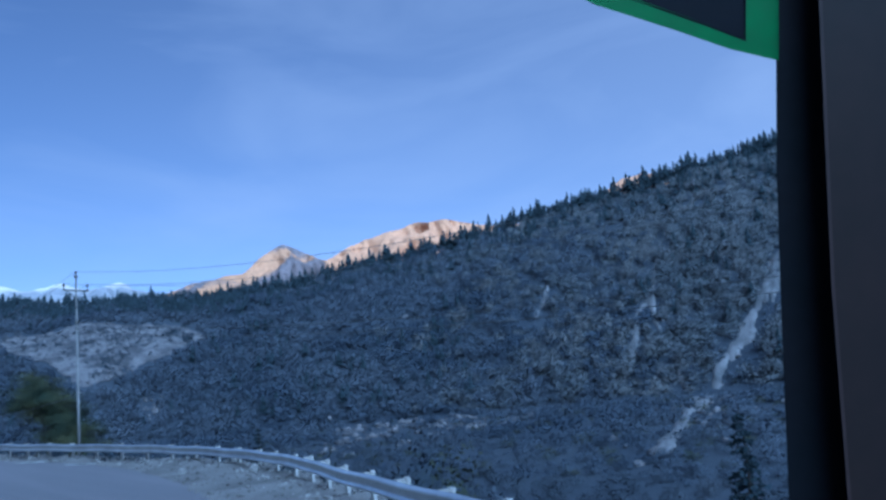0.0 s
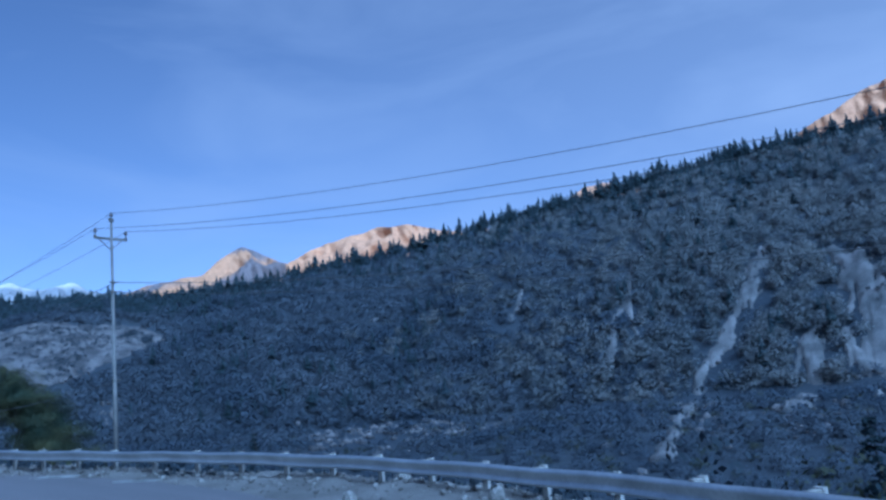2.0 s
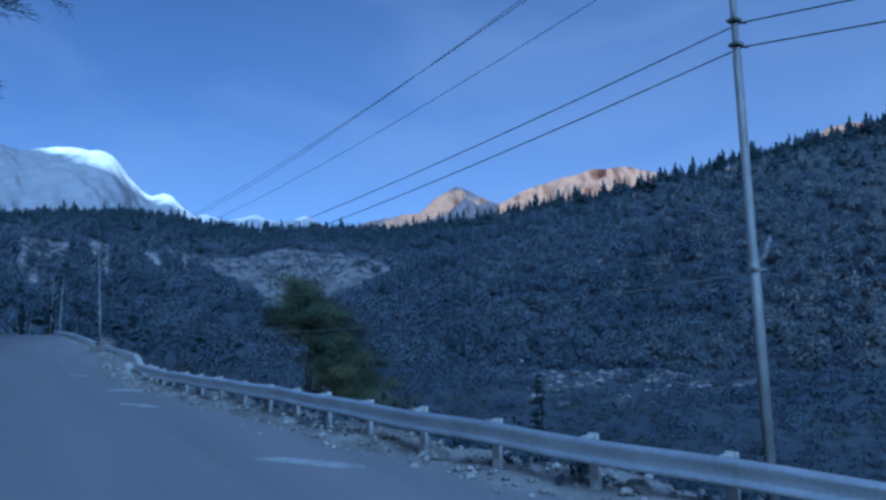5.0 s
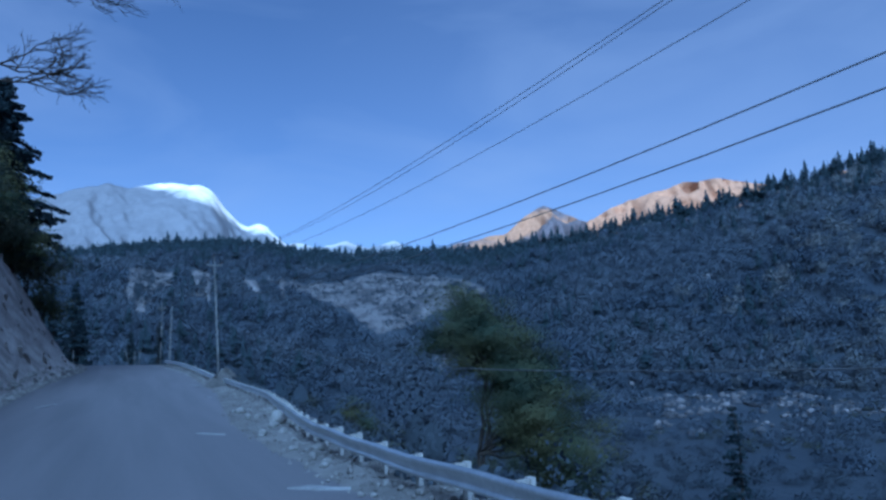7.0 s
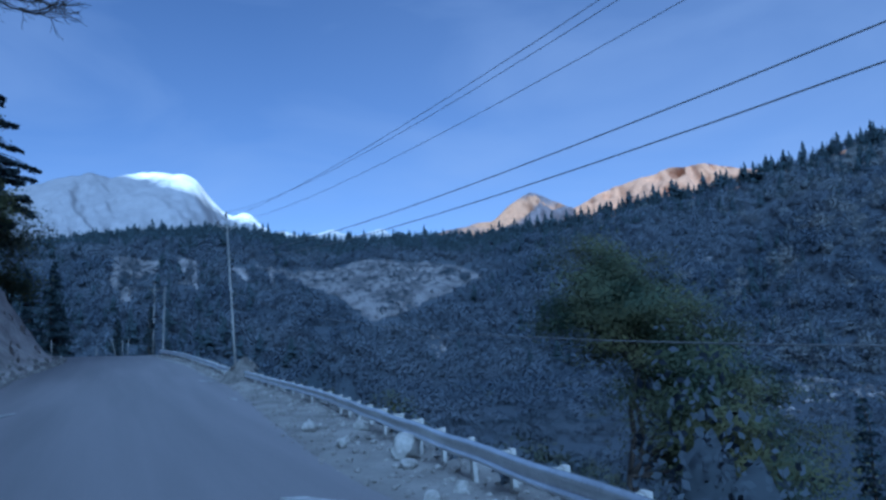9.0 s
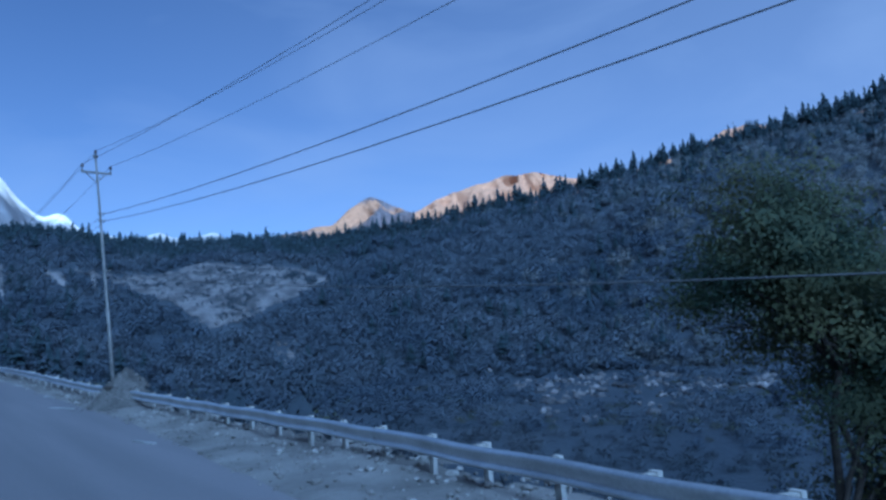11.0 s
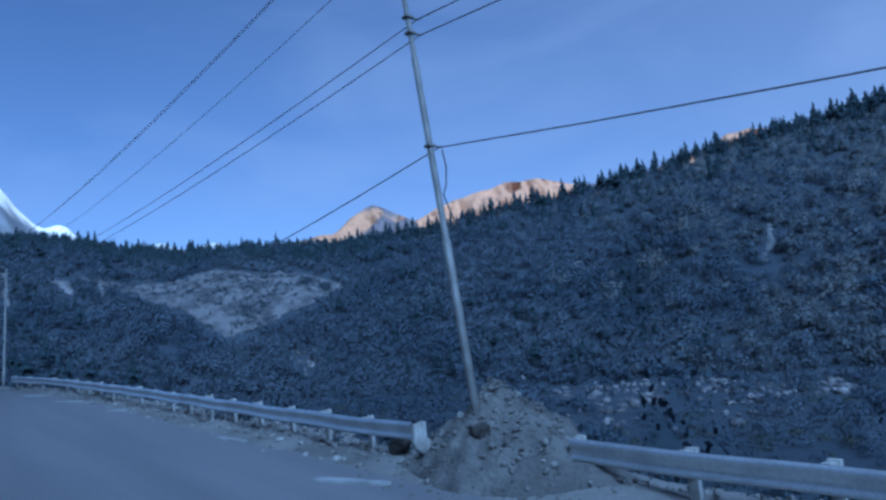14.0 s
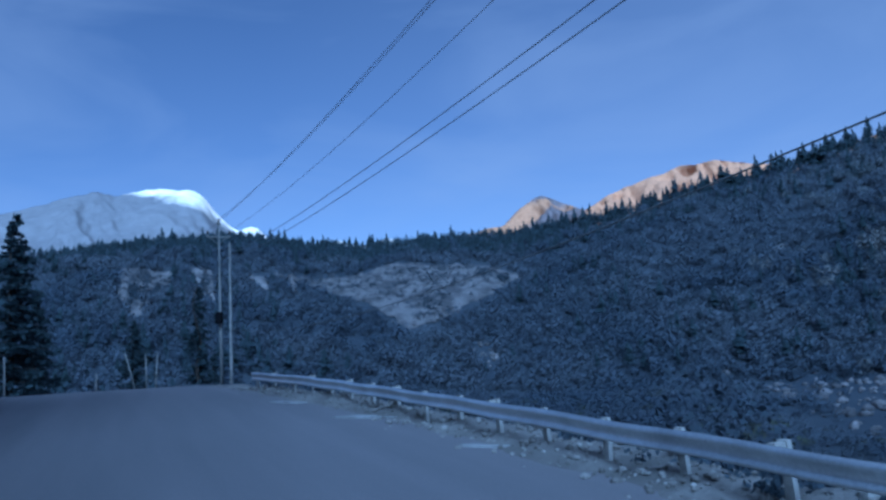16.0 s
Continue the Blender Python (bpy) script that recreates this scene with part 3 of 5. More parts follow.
# small bare rock faces: bearings of the sides, head, foot at either side
FACES = [(40.5, 43.5, 626, 596, 532), (38.0, 39.3, 640, 552, 612), (42.3, 43.0, 540, 508, 506), (32.7, 33.15, 662, 604, 622), (34.5, 35.8, 632, 598, 622), (1.0, 2.3, 527, 517, 520), (8.6, 9.4, 584, 574, 576), (20.9, 22.1, 471, 461, 456)]
# gullies: bearing and distance of the top and of the foot, half width there
GULLIES = [(-10.4, 468, -9.9, 452, 0.3, 0.9), (-9.9, 452, -9.2, 440, 1.4, 1.6), (-19.1, 448, -18.5, 405, 0.6, 1.3), (-18.5, 405, -16.4, 378, 2.0, 1.3), (-18.4, 404, -18.9, 371, 1.9, 1.2), (-17.3, 384, -16.8, 356, 1.2, 2.2), (-12.6, 470, -12.4, 462, 0.7, 0.7),
           (-28.6, 418, -28.0, 400, 2.6, 4.6), (-28.0, 400, -26.7, 368, 5.4, 4.6), (-27.0, 374, -25.3, 344, 3.6, 3.4), (-25.3, 344, -23.0, 322, 2.2, 2.2), (-20.2, 330, -21.5, 300, 0.8, 2.2), (-23.0, 320, -22.0, 250, 2.4, 5.0), (-22.0, 250, -21.0, 170, 3.2, 3.6),
           (-31.5, 335, -31.0, 318, 1.2, 3.6), (-31.0, 318, -30.4, 296, 4.6, 5.6), (-30.4, 296, -30.1, 240, 4.2, 5.0), (-33.2, 390, -35.4, 335, 3.0, 9.0), (-35.4, 335, -36.2, 290, 9.0, 12.0), (-33.2, 322, -33.8, 302, 1.6, 3.2)]


def scar(az, r):
    """Above 0 where the hillside lies bare."""
    az, r = np.asarray(az, float), np.asarray(r, float)
    best = np.minimum((slip_head(az) - r) / 16, (r - slip_foot(az)) / 16)
    best = np.clip(np.where((az > 17.6) & (az < 34), best, -9.0), -9, 1.3)
    for a0, a1, top_, foot0, foot1 in FACES:
        foot_ = mix(foot0, foot1, np.clip((az - a0) / (a1 - a0), 0, 1))
        best = np.maximum(best, np.minimum(np.minimum((az - a0), (a1 - az)) * 4.5, np.minimum((top_ - r), (r - foot_)) / 8).clip(-9, 1.3))
    streak = bumps(az * 6.6, r * 0.12, 2.6, 3, 35) * 0.7 + bumps(az * 7, r * 0.7, 9, 3, 36) * 0.7
    for a0, d0, a1, d1, w0, w1 in GULLIES:
        px, py, vx, vy = (az - a0) * 6.6, (r - d0) * 0.5, (a1 - a0) * 6.6, (d1 - d0) * 0.5
        t = np.clip((px * vx + py * vy) / (vx * vx + vy * vy), 0, 1)
        best = np.maximum(best, 1.0 - np.hypot(px - t * vx, py - t * vy) / mix(w0, w1, t) + streak)
    return best + bumps(az * 8, r * 0.8, 11, 4, 31) * 0.6 + bumps(az * 8 + r * 0.3, r * 0.6, 4, 2, 33) * 0.5


def bare_patch(a0, a1, r0, r1, mat):
    ga, gr = np.arange(a0, a1, 0.13), np.arange(r0, r1, 1.5)
    GA, GR = np.meshgrid(ga, gr, indexing="ij")
    px, py = -np.sin(np.radians(GA)) * GR, np.cos(np.radians(GA)) * GR
    ps, pn = sn(px, py)
    inner = np.clip(scar(GA, GR) * 1.6, 0, 1)
    pz = ground_z(ps, pn) + 0.25 + inner * (0.7 + bumps(px, py, 30, 2, 32) * 0.7 + np.abs(bumps(px * 0.8 + py * 0.5, py * 0.4 - px * 0.3, 7, 3, 34)) * 2.4)
    v = np.stack([px, py, pz], -1).reshape(-1, 3)
    i, j = np.meshgrid(np.arange(len(ga) - 1), np.arange(len(gr) - 1), indexing="ij")
    o = (i * len(gr) + j).ravel()
    f = np.stack([o, o + 1, o + len(gr) + 1, o + len(gr)], -1)
    keep = scar((GA[:-1, :-1] + 0.065).ravel(), (GR[:-1, :-1] + 0.75).ravel()) > 0
    f = f[keep]
    used = np.unique(f)
    remap = np.zeros(len(v), int)
    remap[used] = np.arange(len(used))
    ob = new("scree_slope", mesh_of("scree_slope", v[used], remap[f], mat, True))
    return tagged(ob, "pale bare landslip scree on the hillside", "scree slope", "landslips", "structure")


bare_patch(15, 48, 480, 720, "scree")
bare_patch(-40, 12, 165, 600, "gully")

# ---- far mountains ----
def mountain(name, label, table, r, width, mat, base_el, seed, ribs, fine=0.13):
    """A range seen along its crest: crest height by bearing, flanks cut by spurs and gullies."""
    crest = smooth_table([p[0] for p in table], [p[1] for p in table], 0.2)
    rows_ = 72
    ga, gf = np.arange(table[0][0], table[-1][0], fine), np.linspace(0, 1.2, rows_)
    GA, GF = np.meshgrid(ga, gf, indexing="ij")
    arc, down = GA * r * math.pi / 180, GF * width * 0.7
    warp = bumps(arc, down, 420, 3, seed + 2) * 260
    spur = 1 - 2 * np.abs(bumps(arc + down * 0.35 + warp, down * 0.55 + warp * 0.5, 620, 6, seed + 5))
    fold = 1 - 2 * np.abs(bumps(arc - down * 0.5 + warp * 0.6, down * 0.8, 210, 5, seed + 8))
    zc = r * np.tan(np.radians(crest(GA) + bumps(arc, arc * 0, 90, 4, seed) * 0.2))
    zb = r * math.tan(radians(base_el))
    h = np.where(GF < 1, GF ** 1.05, 1 - (GF - 1) * 1.4)
    near_crest = np.clip((1 - GF) / 0.16, 0.04, 1)
    rr = r - width * (1 - GF) - ribs * (spur + 0.45 * fold) * near_crest
    z = zb + (zc - zb) * h + ribs * (0.34 * spur + 0.2 * fold - 0.25) * near_crest * np.clip(GF * 4, 0, 1)
    z = np.minimum(z, zc * rr / r)
    v = np.stack([-np.sin(np.radians(GA)) * rr, np.cos(np.radians(GA)) * rr, z], -1).reshape(-1, 3)
    i, j = np.meshgrid(np.arange(len(ga) - 1), np.arange(rows_ - 1), indexing="ij")
    o = (i * rows_ + j).ravel()
    f = np.stack([o, o + 1, o + rows_ + 1, o + rows_], -1)
    ob = new(name, mesh_of(name, v, f, mat, True))
    return tagged(ob, label, "mountain", "mountains", "structure")


mountain("mountain_range", "bare brown mountain range, warm low sun put into its colour", [(-48, 19), (-42, 19), (-36, 18.3), (-33.5, 17.2), (-31, 16.2), (-27, 15.2), (-20, 14.6), (-17.2, 15.35), (-15.3, 15.3), (-13.8, 14.3), (-10, 13.5), (-6.5, 13.0), (-4, 13.2), (-2.7, 13.6), (-0.7, 14.0), (2.1, 13.75), (5.5, 12.8), (7, 12.3), (8.6, 11.5), (10.5, 10.4), (14, 9), (18, 8)],
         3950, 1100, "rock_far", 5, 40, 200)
mountain("mountain_peak", "pointed mountain, lit brown and shaded grey put into its colour", [(5, 9.6), (6.8, 10.6), (8.6, 11.5), (9.8, 11.95), (10.8, 12.4), (12, 12.95), (13, 12.5), (13.9, 12.0), (15.2, 10.8), (17, 10.6), (19, 10.2), (22, 9.2), (25, 8)],
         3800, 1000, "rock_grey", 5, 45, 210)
mountain("snow_range", "small snow peaks on the skyline", [(18, 8.5), (21, 9.6), (23, 9.9), (24.0, 10.55), (25, 10.1), (25.9, 9.85), (27.0, 10.2), (27.8, 10.55), (28.6, 10.2), (30, 10.0), (31.5, 10.4), (33, 9.6), (36, 8)],
         4500, 900, "small_snow", 5, 60, 90)
mountain("snow_mountain", "broad snow-covered mountain, sunlit crest put into its colour", [(30, 7.5), (32, 10.0), (33.4, 11.0), (34.0, 11.7), (34.5, 11.85), (34.9, 11.5), (35.5, 11.45), (36.1, 11.9), (37.1, 12.95), (37.7, 13.75), (38.3, 14.22), (39.2, 14.34), (39.8, 14.2), (41, 14.38), (42.2, 14.12), (42.9, 14.0), (43.9, 13.6), (44.6, 13.85), (45.2, 14.0), (46.2, 13.75), (47.5, 13.3), (49, 12.85), (51, 12.3), (53, 11.7), (57, 10.4), (62, 9)],
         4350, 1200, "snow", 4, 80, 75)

# unseen range, added to block the sun from the valley
mountain("mountain_behind", "unseen high brown mountain, added to shade the valley", [(70, 9), (85, 16), (100, 24), (130, 29), (150, 31), (170, 32), (200, 32), (230, 31), (250, 26), (285, 12)],
         4200, 2600, "rock_far", 1, 100, 100, 1.0)

# ---- tilted ledges of the cut rock face ----
def ledge_data(seed):
    """A slab of rock, longer than thick, dipping along its length."""
    v, f = rock_data(seed, 1.0, 0.16, 2)
    g_ = random.Random(seed)
    dip = radians(g_.uniform(20, 38))
    k, w = g_.uniform(2.6, 4.6), g_.uniform(0.4, 0.7)
    return [(x * k * math.cos(dip) + z * math.sin(dip), y * w, -x * k * math.sin(dip) + z * math.cos(dip)) for x, y, z in v], f


CRAGS = [ledge_data(500 + k) for k in range(8)]
crng = np.random.default_rng(77)
cs = crng.uniform(20, 124, 260)
ck = crng.uniform(0.3, 7.8, 260)
cn = edge_left(cs) - 0.6 - ck
cx, cy = xy(cs, cn)
csize = crng.uniform(0.25, 0.6, 260) * crng.choice([0.4, 0.7, 1.0], 260) * np.clip(cliff_top(cs) / 9, 0.2, 1)
crags = new("rock_crags", scatter("rock_crags", CRAGS, crng.integers(0, 8, 260), np.stack([cx, cy, ground_z(cs, cn) - csize * 0.2], -1), math.atan2(DS[1], DS[0]) + crng.normal(0, 0.2, 260), csize, "cliff"))
tagged(crags, "jutting tilted ledges of the brown cut rock face", "rock face", kind="stuff")

# ---- the spoil heap ----
HS, HN = np.meshgrid(np.arange(80.6, 86.4, 0.06), np.arange(5.4, 9.9, 0.06), indexing="ij")
hh = heap_h(HS, HN)
HZ = ground_z(HS, HN) + np.where(hh > 0.015, 0.0, -0.14)
HX, HY = xy(HS, HN)
hv = np.stack([HX, HY, HZ], -1).reshape(-1, 3)
i, j = np.meshgrid(np.arange(HS.shape[0] - 1), np.arange(HS.shape[1] - 1), indexing="ij")
o = (i * HS.shape[1] + j).ravel()
heap_ = new("earth_mound", mesh_of("earth_mound", hv, np.stack([o, o + HS.shape[1], o + HS.shape[1] + 1, o + 1], -1), "spoil", True))
tagged(heap_, "heap of earthy brown spoil round the leaning pole", "earth mound")

# ---- woods and scrub ----
rng = np.random.default_rng(5)


def on_hill(count, a0, a1, u0, u1, bare=0.0, clear=16):
    az, u = rng.uniform(a0, a1, count), rng.uniform(u0, u1, count)
    r = mix(foot_r(az), ridge_r(az), u)
    ok = (scar(az, r) < bare) & (scar(az, r + 12) < bare + 0.2) & (scar(az, r + clear) < bare + 0.35)
    az, r = az[ok], r[ok]
    x, y = -np.sin(np.radians(az)) * r, np.cos(np.radians(az)) * r
    s_, n_ = sn(x, y)
    return np.stack([x, y, ground_z(s_, n_) - 0.3], -1)


def gaps(p_):
    """Leaves the crest open here and there."""
    return p_[bumps(p_[:, 0], p_[:, 1], 22, 2, 52) > -0.12]


def groves(p_, bar=0.13):
    """Keeps what stands where the darker woods gather."""
    return p_[bumps(p_[:, 0], p_[:, 1] * 0.8, 70, 3, 51) > bar]


def stuff(name, label, category, me):
    return tagged(new(name, me), label, category, kind="stuff")


SPIRES = [spire(k, 6, 5) for k in range(8)]
PINES = [pine(700 + k) for k in range(12)]
CLUMPS = [leafy(20 + k, 40, 0.21, rng.uniform(0.6, 1.0), 0.7, 0, 0.4, 0.0) for k in range(10)]


def far_trees(name, label, category, temps, p_, tall, wide, mat):
    n_ = len(p_)
    stuff(name, label, category, scatter(name, temps, rng.integers(0, len(temps), n_), p_, rng.uniform(0, 6.3, n_), tall * wide, mat, tall))


# old pines along the crest, tallest where it climbs, and the dark belt under it
p = np.concatenate([on_hill(760, -40, 14, 0.94, 1.0), gaps(on_hill(520, 12, 52, 0.965, 1.0))])
bearing = np.degrees(np.arctan2(-p[:, 0], p[:, 1]))
tall = rng.uniform(9, 17, len(p)) * rng.choice([0.55, 0.8, 1, 1, 1.3], len(p)) * np.interp(bearing, [-40, -14, 8, 14, 22, 34, 44], [0.95, 0.92, 0.95, 0.95, 0.9, 0.8, 0.9])
far_trees("crest_pines", "dark ragged pines along the crest of the hill", "pine forest", PINES, p, tall, rng.uniform(0.8, 1.35, len(p)), "conifer")
p = np.concatenate([on_hill(900, 14, 52, 0.93, 1.0), on_hill(650, -40, 20, 0.75, 0.97, -0.2, 34), on_hill(2000, 14, 52, 0.86, 0.99, -0.2, 24)])
tall = rng.uniform(6, 12, len(p)) * rng.choice([0.6, 0.8, 1, 1.2], len(p))
far_trees("far_conifers", "dark conifers in a belt under the crest", "conifer forest", SPIRES, p, tall, rng.uniform(1.1, 1.9, len(p)), "conifer")
p = np.concatenate([groves(on_hill(900, -40, 52, 0.05, 0.8, -0.3, 34)), on_hill(300, 34, 52, 0.0, 0.85, -0.2, 40)])
tall = rng.uniform(6, 14, len(p)) * rng.choice([0.6, 0.8, 1, 1.2], len(p))
far_trees("slope_pines", "dark pines among the bare woods of the hillside", "pine forest", PINES, p, tall, rng.uniform(1.0, 1.6, len(p)), "conifer")
p = np.concatenate([on_hill(420, -40, 14, 0.93, 0.995), on_hill(260, 12, 52, 0.95, 0.995)])
DARK_CROWNS = [canopy(400 + k, 240, 0.1, rng.uniform(1.5, 2.3)) for k in range(6)]
tall = rng.uniform(3.0, 5.6, len(p))
stuff("crest_thicket", "dark thicket between the pines of the crest", "pine forest", scatter("crest_thicket", DARK_CROWNS, rng.integers(0, 6, len(p)), p, rng.uniform(0, 6.3, len(p)), tall * rng.uniform(0.7, 1.1, len(p)), "conifer", tall, True, 0.6))
# leafless woods over the whole slope, browner and, for glare, paler towards the east, and low scrub in their gaps
CANOPIES = [canopy(200 + k, 135, 0.104, rng.uniform(1.2, 1.7)) for k in range(12)]
p = on_hill(9600, -42, 56, 0.0, 0.95, -0.15, 22)
size = rng.uniform(3.2, 5.6, len(p)) * rng.choice([0.7, 1, 1, 1.3], len(p))
kind_ = bumps(p[:, 0], p[:, 1], 60, 3, 53)
brown = np.degrees(np.arctan2(-p[:, 0], p[:, 1])) + rng.normal(0, 7, len(p)) < -9 + kind_ * 14
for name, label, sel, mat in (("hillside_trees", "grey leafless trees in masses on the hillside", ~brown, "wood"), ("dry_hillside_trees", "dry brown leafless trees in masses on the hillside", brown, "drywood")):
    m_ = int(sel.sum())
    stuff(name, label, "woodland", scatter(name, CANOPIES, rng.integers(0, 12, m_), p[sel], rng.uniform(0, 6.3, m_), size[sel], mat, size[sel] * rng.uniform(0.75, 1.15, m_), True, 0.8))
p = np.concatenate([on_hill(700, -40, 54, 0.0, 0.99, -0.1), on_hill(800, -40, 12, 0.0, 0.6, 0.6), on_hill(500, 13, 36, 0.0, 0.5, 0.2)])
size = rng.uniform(1.6, 3.6, len(p)) * rng.choice([0.6, 1, 1.2], len(p))
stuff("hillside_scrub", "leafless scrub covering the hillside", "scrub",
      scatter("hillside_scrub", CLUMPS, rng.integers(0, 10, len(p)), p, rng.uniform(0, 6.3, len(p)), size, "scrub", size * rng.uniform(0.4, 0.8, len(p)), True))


def in_valley(count, s0, s1, m0, m1, power=1.0):
    s_ = rng.uniform(s0, s1, count)
    m_ = m0 + (m1 - m0) * rng.random(count) ** power
    n_ = np.maximum(rail_n(np.clip(s_, -40, 121)), edge_right(np.clip(s_, -60, 140))) + m_
    x, y = xy(s_, n_)
    return np.stack([x, y, ground_z(s_, n_) - 0.15], -1), s_, n_


BUSHES = [canopy(240 + k, 130, 0.1, rng.uniform(1.0, 1.5)) for k in range(8)]
MID = [canopy(270 + k, 190, 0.07, rng.uniform(1.0, 1.5)) for k in range(6)]
FINE = [leafy(90 + k, 450, 0.05, rng.uniform(0.7, 1.1), 0.5, 0, 0.5, 0.4) for k in range(4)]
NEAR = [canopy(290 + k, 320, 0.06, rng.uniform(1.0, 1.5), 9) for k in range(6)]


def undergrowth(name, label, category, count, s0, s1, m0, m1, power, temps, sizes, mat, tall=(0.8, 1.4)):
    p, s_, n_ = in_valley(count, s0, s1, m0, m1, power)
    r = np.hypot(p[:, 0], p[:, 1])
    az = np.degrees(np.arctan2(-p[:, 0], p[:, 1]))
    rubble = (az > -9) & (az < 8.3) & (r > 240) & (bumps(az * 6, r * 0.4, 9, 3, 61) > -0.05)
    rubble |= (az > -2.5) & (az < 7.6) & (r > 225) & (r < 415) & (rng.random(len(r)) < 0.5)
    p = p[~rubble & (r < foot_r(np.clip(az, -75, 75)) + 15) & (scar(az, r) < 0.1)]
    size = rng.uniform(*sizes, len(p))
    stuff(name, label, category, scatter(name, temps, rng.integers(0, len(temps), len(p)), p, rng.uniform(0, 6.3, len(p)), size, mat, size * rng.uniform(*tall, len(p)), True))


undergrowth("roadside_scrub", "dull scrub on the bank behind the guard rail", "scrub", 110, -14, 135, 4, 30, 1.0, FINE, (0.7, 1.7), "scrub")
undergrowth("roadside_bushes", "dark green bushes on the bank behind the guard rail", "bushes", 70, -14, 135, 5, 30, 1.0, FINE, (0.7, 1.7), "greenery")
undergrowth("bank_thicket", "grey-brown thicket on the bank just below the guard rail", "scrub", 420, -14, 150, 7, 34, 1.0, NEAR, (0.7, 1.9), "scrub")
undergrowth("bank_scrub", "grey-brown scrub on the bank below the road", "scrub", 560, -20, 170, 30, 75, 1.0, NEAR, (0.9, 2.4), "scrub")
undergrowth("bank_bushes", "dull green bushes on the bank below the road", "bushes", 300, -20, 170, 30, 75, 1.0, NEAR, (1.0, 3.4), "greenery")
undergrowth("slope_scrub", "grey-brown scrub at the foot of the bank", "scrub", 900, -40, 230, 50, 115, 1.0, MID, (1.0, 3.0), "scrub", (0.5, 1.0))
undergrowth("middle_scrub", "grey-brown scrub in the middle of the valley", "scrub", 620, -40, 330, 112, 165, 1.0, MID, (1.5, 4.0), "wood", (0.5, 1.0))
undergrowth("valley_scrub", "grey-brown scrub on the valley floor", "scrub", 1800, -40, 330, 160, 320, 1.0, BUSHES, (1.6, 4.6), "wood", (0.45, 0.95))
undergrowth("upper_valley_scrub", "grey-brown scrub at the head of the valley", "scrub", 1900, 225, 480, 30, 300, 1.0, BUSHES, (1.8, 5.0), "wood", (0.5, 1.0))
undergrowth("valley_bushes", "dull green bushes on the valley floor", "bushes", 420, -40, 330, 115, 300, 1.0, MID, (1.2, 3.4), "greenery", (0.4, 0.9))
# pale boulders at the foot of the hill
STONES = [rock_data(60 + k, 1.0, 0.8, 1) for k in range(5)]
az = np.concatenate([rng.uniform(-3, 8, 560), rng.uniform(-9, -2, 260), rng.normal(-22, 2.2, 160), rng.normal(21.4, 0.9, 90), rng.normal(-31, 1.8, 160)])
r = np.concatenate([rng.uniform(225, 425, 560), rng.uniform(270, 350, 260), rng.normal(255, 40, 160), rng.normal(464, 8, 90), rng.normal(240, 40, 160)])
x, y = -np.sin(np.radians(az)) * r, np.cos(np.radians(az)) * r
p = np.stack([x, y, ground_z(*sn(x, y)) + 0.4], -1)
thick_ = bumps(az * 6, r * 0.4, 9, 3, 61) > -0.15
p, size = p[thick_], (rng.uniform(0.4, 1.3, len(p)) * rng.choice([0.5, 0.7, 1, 2.2], len(p)))[thick_]
stuff("boulder_field", "pale boulders at the foot of the hillside", "boulders",
      scatter("boulder_field", STONES, rng.integers(0, 5, len(p)), p, rng.uniform(0, 6.3, len(p)), size, "scree", size * 0.8))

# what grows and lies on the landslips
def on_slip(count, size_, mat, temps, name, label, category):
    k = rng.integers(0, 10, count)
    az = np.array([SLIPS[q][0] + rng.normal(0, 0.45) * SLIPS[q][2] for q in k])
    r = np.array([SLIPS[q][1] + rng.normal(0, 0.5) * SLIPS[q][3] for q in k])
    x, y = -np.sin(np.radians(az)) * r, np.cos(np.radians(az)) * r
    p = np.stack([x, y, ground_z(*sn(x, y)) + 1.2], -1)
    size = rng.uniform(*size_, count)
    stuff(name, label, category, scatter(name, temps, rng.integers(0, len(temps), count), p, rng.uniform(0, 6.3, count), size, mat, size))


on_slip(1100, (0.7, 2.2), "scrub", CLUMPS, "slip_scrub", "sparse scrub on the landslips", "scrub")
on_slip(2600, (0.3, 1.2), "scree", STONES, "slip_boulders", "broken rock on the landslips", "boulders")

# ---- guard rail ----
def beam_profile():
    """The W of a crash barrier, from its lower to its upper lip: out from the posts, and up."""
    return [(0.0, -0.155), (0.04, -0.15), (0.068, -0.132), (0.076, -0.112), (0.064, -0.092), (0.028, -0.07), (0.014, -0.04), (0.022, 0.0), (0.052, 0.042), (0.078, 0.078), (0.082, 0.096), (0.068, 0.122), (0.022, 0.15), (0.0, 0.155)]


